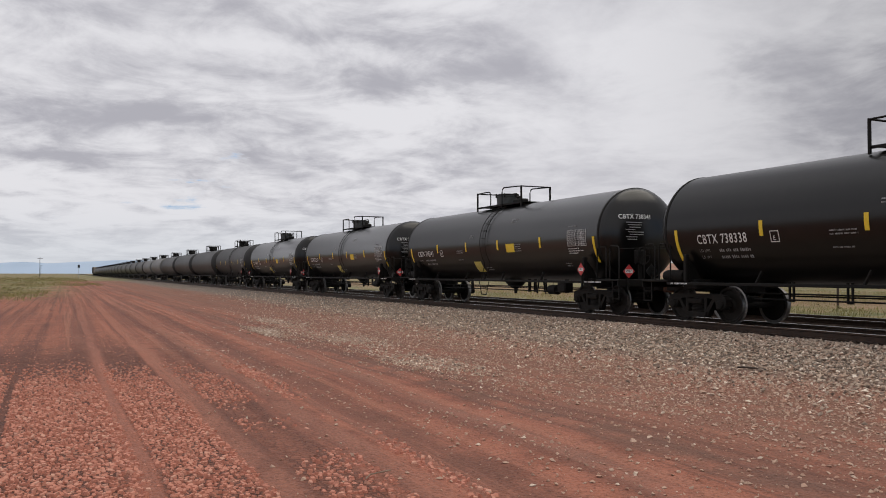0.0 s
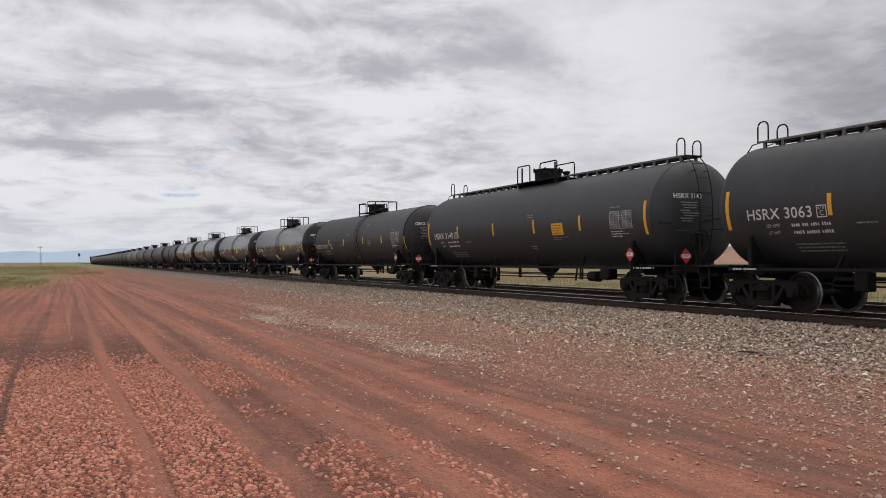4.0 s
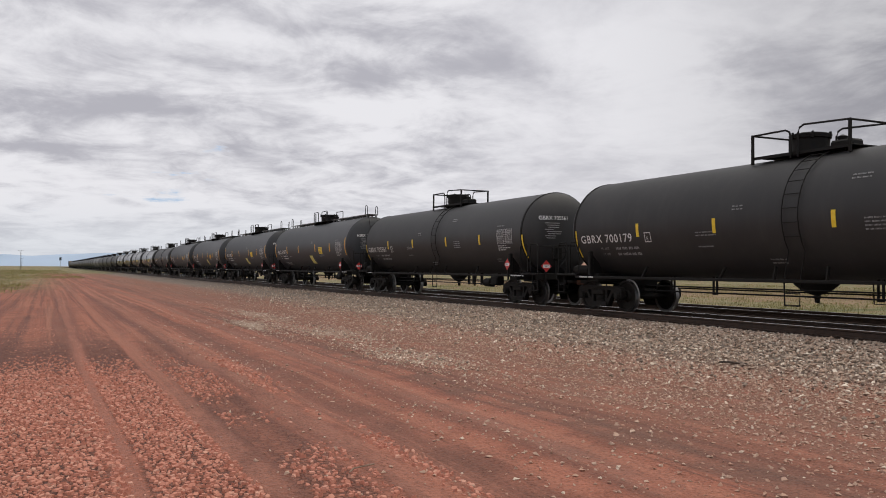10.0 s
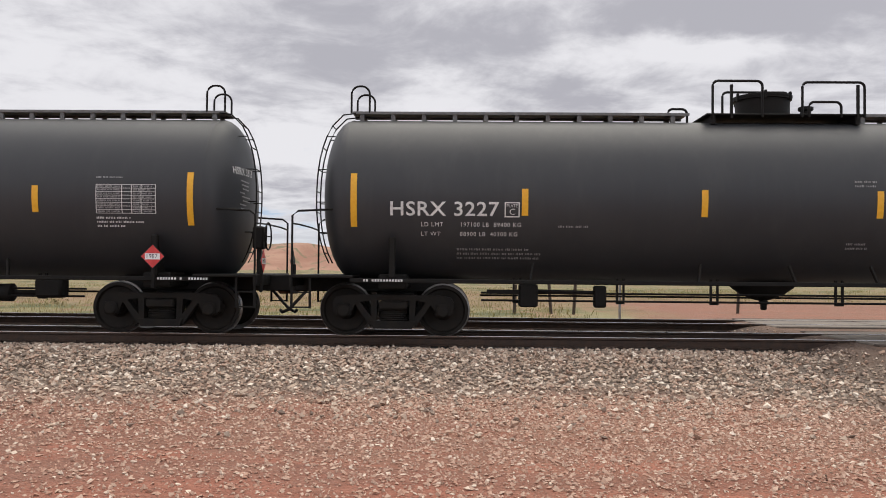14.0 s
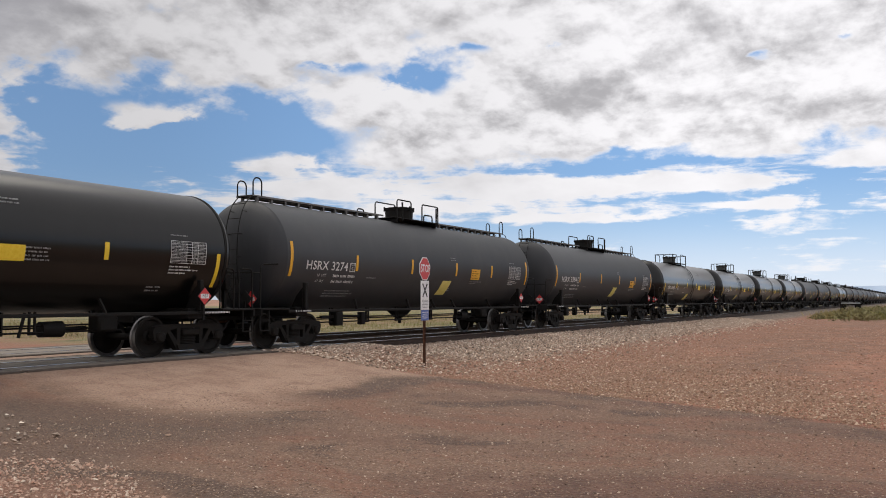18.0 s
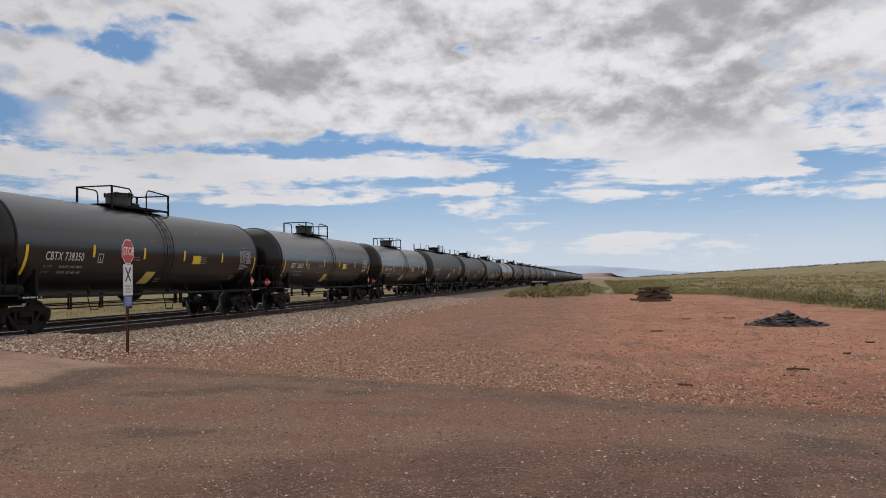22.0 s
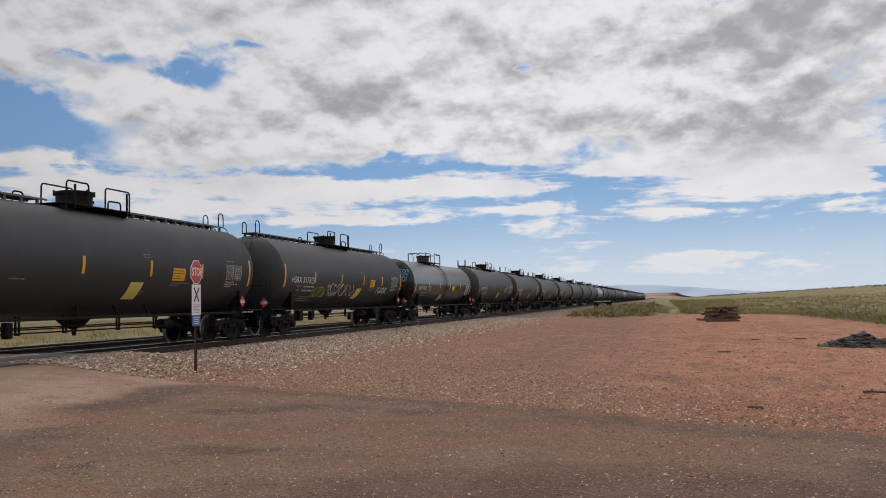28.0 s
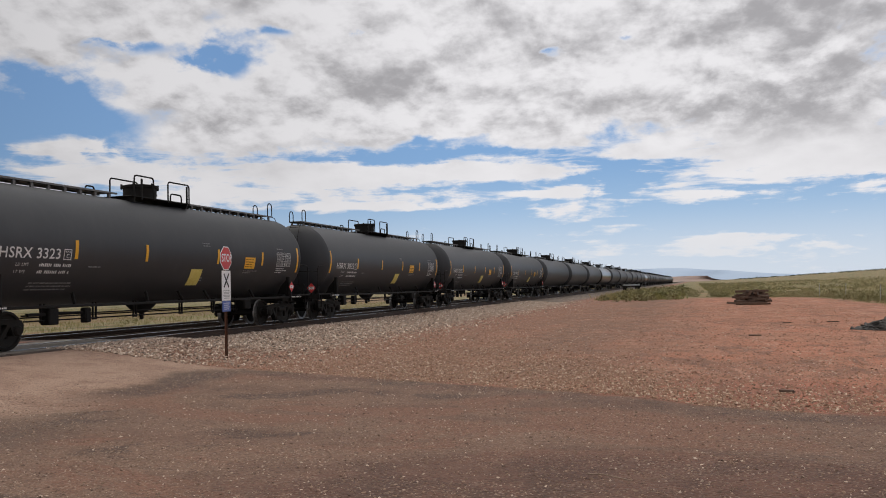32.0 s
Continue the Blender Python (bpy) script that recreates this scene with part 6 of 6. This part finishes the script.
def markings(car, kind, mark, extra, seed):
    rng = random.Random(seed)
    tank_size(kind)
    h = kind == "h"
    tape = "yellow" if h else "lemon"
    xs = [(-7.54, 1.93, 2.85), (7.50, 1.93, 2.85)] if h else [(-7.6 if kind == "g" else -7.22, 1.62, 2.5), (7.7 if kind == "g" else 7.4, 1.62, 2.5)]
    xs += [(x, 2.14, 2.60) for x in (extra["strips"] if "strips" in extra else (-4.5, -1.72, 1.93, 4.78) if extra.get("wide") else (-4.58, -1.5, 1.48, 4.28) if h else (-4.65, -1.74, 1.68, 4.58) if kind == "g" else (-4.28, -1.48, 1.2, 4.25))]
    for x, z0, z1 in xs:
        if not h:
            z1 -= 0.12
            z0 -= 0.02
        part("reflector", patch(Geo(), x - 0.055, x + 0.055, z0, z1, 0.008), tape, car, "yellow reflective strip", smooth=False)
    if mark:
        if h:
            part("reporting_mark", wrap_text(mark, 0.345, -6.93, 2.235, "white", 1.10, 1.06, 0.012), None, car, "white stencilled " + mark)
        else:
            part("reporting_mark", wrap_text(mark, 0.33, -7.35 if kind == "g" else -6.45, 2.10, "white", 1.14 if kind == "g" else 0.80, 1.12, 0.01), None, car, "white stencilled " + mark)
        x = -4.80 if h else -4.25 if kind == "g" else -3.9
        z = 2.24 if h else 2.10
        g = Geo()
        for x0, x1, z0, z1 in ((-0.13, 0.13, 0.11, 0.13), (-0.13, 0.13, -0.13, -0.11), (-0.13, -0.11, -0.11, 0.11), (0.11, 0.13, -0.11, 0.11)):
            patch(g, x + x0, x + x1, z + z0, z + z1, 0.008, n=1)
        f = part("plate_box", g, "white", car, "white boxed plate letter", smooth=False)
        part("lettering", wrap_text("C" if h else "E", 0.15, x - 0.05, z - 0.04, "white"), None, f)
        if h:
            part("lettering", wrap_text("PLATE", 0.07, x - 0.10, z + 0.065, "white"), None, f)
        y0 = 1.98 if h else 1.83
        for k, word in enumerate(("LD LMT", "LT WT")):
            part("load_limit", wrap_text(word, 0.11, -6.38 if h else -6.45, y0 - k * 0.16, "white" if h else "grey", 0.95, 1.15), None, car)
        if "figures" in extra:
            for k, word in enumerate(extra["figures"]):
                part("load_limit", wrap_text(word, 0.11, -5.70, y0 - k * 0.16, "white", 0.93, 1.15), None, car)
        else:
            g = bars(Geo(), (1.05, 1.05), -5.66 if h else -5.75, y0 + 0.04, 0.16, 0.075, rng)
            part("stencil_rows", g, "white" if h else "grey", car, "rows of small stencilled figures", smooth=False)
    # small print here and there
    spots = ((-4.0, 1.98, 0.55, 1), (-5.75, 1.58, 1.5, 3), (1.05, 2.78, 0.42, 2), (1.0, 1.72, 0.4, 2)) if h else \
        ((-2.4, 2.18, 0.75, 2), (-2.4, 1.83, 0.55, 1), (2.4, 2.3, 0.6, 4), (-1.15, 2.75, 0.35, 2), (-0.3, 1.5, 0.5, 2), (2.0, 3.2, 0.5, 2), (5.5, 1.6, 0.4, 2))
    for x, z, w, n in spots:
        part("small_print", bars(Geo(), [w * rng.uniform(0.8, 1.0) for _ in range(n)], x, z, 0.075, 0.035, rng), "grey", car, "small grey stencilled print", smooth=False)
    for x, w in ((-7.4, 0.75), (6.95, 0.95)):
        g = Geo()
        for k in range(int(w / 0.05)):
            if rng.random() > 0.18:
                g.box((x + k * 0.05, -1.457, 1.0), (0.032, 0.003, 0.04))
        part("small_print", g, "white", car, "small white print on the sill", smooth=False)
    # specification table
    tx, tz = (5.85, 2.63) if h else (5.95, 2.62)
    g = Geo()
    for i in range(9):
        patch(g, tx, tx + 1.05, tz - i * 0.062 - 0.008, tz - i * 0.062, 0.007, n=1)
    for x in (0, 0.45, 0.62, 0.79, 1.04):
        patch(g, tx + x, tx + x + 0.012, tz - 0.504, tz, 0.0065, n=4)
    tb = part("data_table", g, "white", car, "white ruled data table", smooth=False)
    part("small_print", bars(bars(Geo(), [0.40] * 8, tx + 0.03, tz - 0.018, 0.062, 0.028, rng), [0.34] * 8, tx + 0.66, tz - 0.018, 0.062, 0.028, rng), "grey", tb, smooth=False)
    part("small_print", bars(Geo(), [0.62, 0.85, 0.5], tx, tz - 0.56, 0.07, 0.035, rng), "white", car, "rows of small white print", smooth=False)
    part("small_print", bars(Geo(), [0.5], tx, tz + 0.14, 0.07, 0.03, rng), "grey", car, smooth=False)
    # yellow notices
    if h:
        nx, nz = extra.get("notice", (2.62, 2.42))
        n = part("notice", patch(Geo(), nx, nx + 0.68, nz - 0.38, nz, 0.008), "lemon" if extra.get("bright") else "yellow", car, "yellow notice panel", smooth=False)
        part("small_print", bars(Geo(), [0.5, 0.56, 0.4, 0.5], nx + 0.06, nz - 0.06, 0.08, 0.03, rng, 0.011), "black" if extra.get("bright") else "rust", n, smooth=False)
        part("small_print", bars(Geo(), [0.95, 0.5], nx - 0.02, nz - 0.44, 0.06, 0.03, rng), "grey", car, smooth=False)
        if extra.get("tag", True):
            part("sticker", patch(Geo(), 0.58, 1.18, 1.48, 1.96, 0.008, extra.get("shear", -0.08)), "tag", car, "faded yellow sticker", smooth=False)
    elif kind == "c":
        part("notice", patch(Geo(), 1.85, 2.45, 2.02, 2.32, 0.008), "lemon", car, "yellow notice panel", smooth=False)
        part("sticker", patch(Geo(), -1.15, -0.55, 1.33, 1.72, 0.008, 0.12), "tag", car, "faded yellow sticker", smooth=False)
    # hazard placards: side and end
    placard(car, 6.88, -1.53, 1.38)
    placard(car, -8.66, -1.1, 1.32, -90)
    placard(car, 8.70, -1.1, 1.32, 90)
    # reporting mark on the head that faces back along the train
    if mark:
        half, head = (7.70, 0.52) if h else (7.62, 0.64)
        me = text_mesh(mark, 0.19, "white", 1.06, 0.9, 0.012)
        co = np.zeros(len(me.vertices) * 3, np.float32)
        me.vertices.foreach_get("co", co)
        co = co.reshape(-1, 3)
        y, z = co[:, 0] - 1.02, co[:, 2] + 2.95
        xx = np.array([head_point(half, head, a, b) for a, b in zip(y, z)]) + 0.045
        me.vertices.foreach_set("co", np.stack([xx, y, z], 1).astype(np.float32).ravel())
        me.update()
        part("end_mark", me, None, car, "white " + mark + " on the tank head")
        g = Geo()
        for i in range(8):
            yy, w, z = -0.86 + 0.06 * (i % 3), 0.58 - 0.08 * (i % 4), 2.78 - i * 0.072
            x = max(head_point(half, head, a, z) for a in (yy, yy + w)) + 0.012
            g.box((x, yy + w / 2, z), (0.004, w, 0.024))
        part("small_print", g, "grey", car, "rows of small grey print on the tank head", smooth=False)
    if extra.get("graffiti"):
        for col, x, z, w, hh, n in extra["graffiti"]:
            g = Geo()
            xx = x
            for i in range(n):
                lw = w / n
                pts = []
                k = rng.choice((2, 3, 4))
                for j in range(9):
                    a = j / 8 * math.tau * rng.uniform(0.5, 0.9)
                    pts.append(on_tank(xx + lw * (0.5 + 0.5 * math.cos(a * k * 0.5 + i)), ang_of(z + hh * 0.5 * math.sin(a + i * 1.7)), 0.004))
                g.tube(pts, 0.020, 4)
                xx += lw * 1.02
            part("graffiti", g, col, car, "spray-painted scrawl", smooth=False)
    if extra.get("rear_graffiti"):
        g = Geo()
        for i in range(7):
            pts = []
            for j in range(8):
                a = j / 7 * math.tau * 0.8 + i
                y, z = -1.0 + (i % 4) * 0.2 + 0.13 * math.cos(a), 2.2 - (i // 4) * 0.35 + 0.16 * math.sin(a * 1.4 + i)
                pts.append((head_point(7.62, 0.64, y, z) + 0.01, y, z))
            g.tube(pts, 0.014, 4)
        part("graffiti", g, "spray", car, "pale spray-painted scrawl on the tank head", smooth=False)
    if extra.get("end_graffiti"):
        g = Geo()
        for i in range(22):
            row = i // 6
            yy, zz = -1.12 + (i % 6) * 0.16 + row * 0.04, 3.12 - row * 0.19 + 0.02 * (i % 3)
            pts = []
            for j in range(7):
                a = j / 6 * math.tau * 0.8 + i
                y, z = yy + 0.075 * math.cos(a), zz + 0.085 * math.sin(a * 1.3 + i)
                pts.append((-head_point(7.62, 0.64, y, z) - 0.01, y, z))
            g.tube(pts, 0.016, 4)
        part("graffiti", g, "sprayblue", car, "blue spray-painted scrawl on the tank head", smooth=False)


# gaps between the cars along the track at 0 s, and what runs between them
GAPS = [-92.9, -74.7, -56.5, -38.3, -20.0, -1.5, 17.0, 35.2, 53.4, 71.8, 90.0, 108.5, 127.0, 145.3, 163.6, 181.6, 199.3, 217.3, 235.5,
        253.8, 271.8, 290.2, 308.0, 326.2, 344.5, 362.6, 380.7, 398.9, 417.2, 434.7, 453.0, 471.2, 489.4, 507.6]
SCRAWL = [("spray", 2.95, 1.55, 0.9, 0.36, 6), ("sprayyellow", 4.3, 1.98, 1.5, 0.5, 6)]
CARS = [("g", "", {}), ("c", "CBTX 738352", {}), ("c", "CBTX 738343", {}), ("c", "CBTX 738341", {}), ("c", "CBTX 738338", {}),
        ("g", "GBRX 700172", {}), ("h", "HSRX 3140", {"tag": False}), ("h", "HSRX 3063", {}), ("h", "HSRX 3298", {"wide": 1, "bright": 1, "shear": -0.2}),
        ("h", "HSRX 3300", {"wide": 1, "bright": 1}), ("g", "GBRX 705561", {}), ("g", "GBRX 700179", {"rear_graffiti": 1}), ("h", "HSRX 3316", {"wide": 1, "graffiti": SCRAWL, "shear": -0.15}),
        ("h", "HSRX 3011", {"bright": 1, "tag": False, "graffiti": [("spray", -2.2, 1.38, 4.6, 0.10, 16)]}), ("h", "HSRX 3313", {"wide": 1, "figures": ("196800 LB  89250 KG", "89200 LB  40450 KG")}),
        ("h", "HSRX 3227", {"figures": ("197100 LB  89400 KG", "88900 LB  40300 KG"), "tag": False, "notice": (3.06, 2.15)}), ("h", "HSRX 3311", {"figures": ("197700 LB  89650 KG", "88300 LB  40050 KG"), "tag": False, "notice": (2.75, 2.3), "strips": (-4.28, -1.62, 1.66, 3.85)}),
        ("g", "GBRX 705503", {}), ("c", "CBTX 738290", {}), ("h", "HSRX 3274", {"shear": 0.1}), ("h", "HSRX 3394", {"shear": 0.15, "notice": (3.4, 2.35)}),
        ("c", "CBTX 738336", {}), ("c", "CBTX 738350", {}), ("c", "CBTX 738329", {}), ("c", "CBTX 738345", {}), ("h", "HSRX 3258", {}), ("h", "HSRX 3231", {"shear": 0.1}),
        ("h", "HSRX 3178", {"shear": 0.3, "notice": (2.45, 2.42), "graffiti": [("spray", -3.1, 1.87, 3.4, 0.55, 9), ("spray", 3.6, 1.9, 1.6, 0.3, 7), ("sprayyellow", -4.6, 1.75, 1.4, 0.4, 6)]}),
        ("c", "CBTX 738251", {"end_graffiti": 1, "graffiti": [("spray", 5.9, 1.95, 0.9, 0.5, 5)]}), ("h", "HSRX 3323", {"wide": 1, "notice": (3.6, 2.4)}), ("h", "HSRX 3033", {}), ("h", "HSRX 3262", {}), ("h", "HSRX 3105", {})]
# small offsets of the cars' centres
NUDGE = [0.4] * 13 + [0.2, 0.0, 0.04, 0.2, -0.25, 0.25, -0.35, -0.1, 0, 0, 0, 0, 0, 0, -0.2, -0.1, 0.3, 0.2, 0.1, 0.1]
TRAIN = []     # (thing, place along the track at 0 s)


def build_train():
    meshes = bogie_meshes()
    full = {k: base_car(k, meshes) for k in "hgc"}
    rough = {k: base_car(k, meshes, False) for k in "hgcl"}
    used = set()

    def take(pool, kind, x):
        key = (id(pool), kind)
        src = pool[kind]
        if key in used:
            ob = copy_thing(src, Matrix())
        else:
            used.add(key)
            ob = src
        TRAIN.append((ob, x))
        return ob

    # copies are made first, while the sources carry no markings
    made = []
    for i, (kind, mark, extra) in enumerate(CARS):
        made.append((take(full, kind, (GAPS[i] + GAPS[i + 1]) / 2 + NUDGE[i]), kind, mark, extra, i))
    ahead = "gggllggggggggggggggggg"
    for i, kind in enumerate(ahead):
        take(rough, kind, GAPS[0] - 9.1 - i * 18.2)
    behind = "hhhchhghhhcghhhlhhhggcchhhhhhg"
    for i, kind in enumerate(behind):
        take(rough, kind, GAPS[-1] + 9.1 + i * 18.2)
    for ob, kind, mark, extra, i in made:
        markings(ob, kind, mark, extra, 100 + i)
    head_end(GAPS[0] - len(ahead) * 18.2, meshes)


def head_end(x, meshes):
    """Buffer hopper and the rear locomotive at the head of the train."""
    c = thing("hopper_car", "pale grey covered hopper car coupled ahead of the tank cars", "hopper car")
    part("body", Geo().prism([(-8.2, 1.5), (-7.6, 4.3), (-7.2, 4.6), (7.2, 4.6), (7.6, 4.3), (8.2, 1.5), (5, 1.1), (-5, 1.1)], -1.55, 1.55), "panel", c, smooth=False)
    part("stub_sill", Geo().box((0, 0, 0.98), (17.0, 0.5, 0.3)), "frame", c, smooth=False)
    for i in range(12):
        part("rib", Geo().box((-6.6 + i * 1.2, -1.58, 2.7), (0.08, 0.08, 3.2)), "panel", c, smooth=False)
    for s in (-1, 1):
        bogie(c, (s * 6.6, 0, 0), meshes, False)
    TRAIN.append((c, x - 9.1))
    c = thing("locomotive", "dark diesel locomotive at the head of the train", "locomotive")
    part("hood", Geo().box((0.5, 0, 2.9), (17, 1.9, 2.9), bev=0.15), "frame", c, smooth=False)
    part("radiator", Geo().box((7.0, 0, 4.1), (3.5, 3.0, 0.9), bev=0.15), "frame", c, smooth=False)
    part("cab", Geo().box((-8.4, 0, 3.1), (2.6, 3.0, 3.2), bev=0.15), "frame", c, smooth=False)
    part("walkway", Geo().box((0, 0, 1.42), (21.5, 3.1, 0.16), bev=0.02), "frame", c, smooth=False)
    part("fuel_tank", Geo().box((0, 0, 0.85), (5.5, 2.6, 0.9), bev=0.15), "frame", c, smooth=False)
    for y in (-1.5, 1.5):
        part("hand_rail", Geo().tube([(-7, y, 2.45), (10.4, y, 2.45), (10.6, y, 1.5)], 0.025, 6), "yellow", c)
    for s in (-1, 1):
        bogie(c, (s * 7.0, 0, 0.02), meshes, False)
    TRAIN.append((c, x - 18.2 - 11.0))


def motions():
    """The train runs toward -x at a steady speed; its wheels roll."""
    for ob, x in TRAIN:
        walk(ob, [(t, pose(x - SPEED * t, TRACK_Y[0], RAIL_Z)) for t in (0, 8, 16, 24, 32)])
    rows = [i / FPS for i in range(32 * FPS + 1)]
    for q, wheels in WHEELS.items():
        every = [w for w in bpy.data.objects if w.name.startswith("wheelset") and abs(w.matrix_basis.translation.x - q) < 0.01]
        first = every[0]
        walk(first, [(t, Matrix.Translation((q, 0, WHEEL_R)) @ Matrix.Rotation(-SPEED * t / WHEEL_R, 4, "Y")) for t in rows])
        act, slot = first.animation_data.action, first.animation_data.action_slot
        for w in every[1:]:
            w.rotation_mode = "QUATERNION"
            w.animation_data_create()
            w.animation_data.action = act
            w.animation_data.action_slot = slot


prepare_letters([("STOP", 1.0, 0.02), ("1987", 1.0, 0.0), ("C", 1.0, 0.0), ("E", 1.0, 0.0), ("PLATE", 1.0, 0.0), ("LD LMT", 1.15, 0.0), ("LT WT", 1.15, 0.0)]
                + [(m, sp, b) for k, m, e in CARS if m for sp, b in ((1.06, 0.012), (1.12, 0.01))]
                + [(w, 1.15, 0.0) for k, m, e in CARS for w in e.get("figures", ())])
build_ground()
build_distance()
build_crossing()
build_stop_sign(18.16, 10.93, 4.5, True, 2.72)
build_stop_sign(5.1, 27.0, 169.0, False, 2.8)
build_tie_pile()
build_rubble()
build_bits()
build_train()
build_gravel()
build_plants()
build_track(TRACK_Y[0], [-75 + i * 0.52 for i in range(300)], "main line of steel rails on wooden ties")
build_track(TRACK_Y[1], [-60 + i * 0.52 for i in range(240)], "second line of steel rails on wooden ties")
motions()
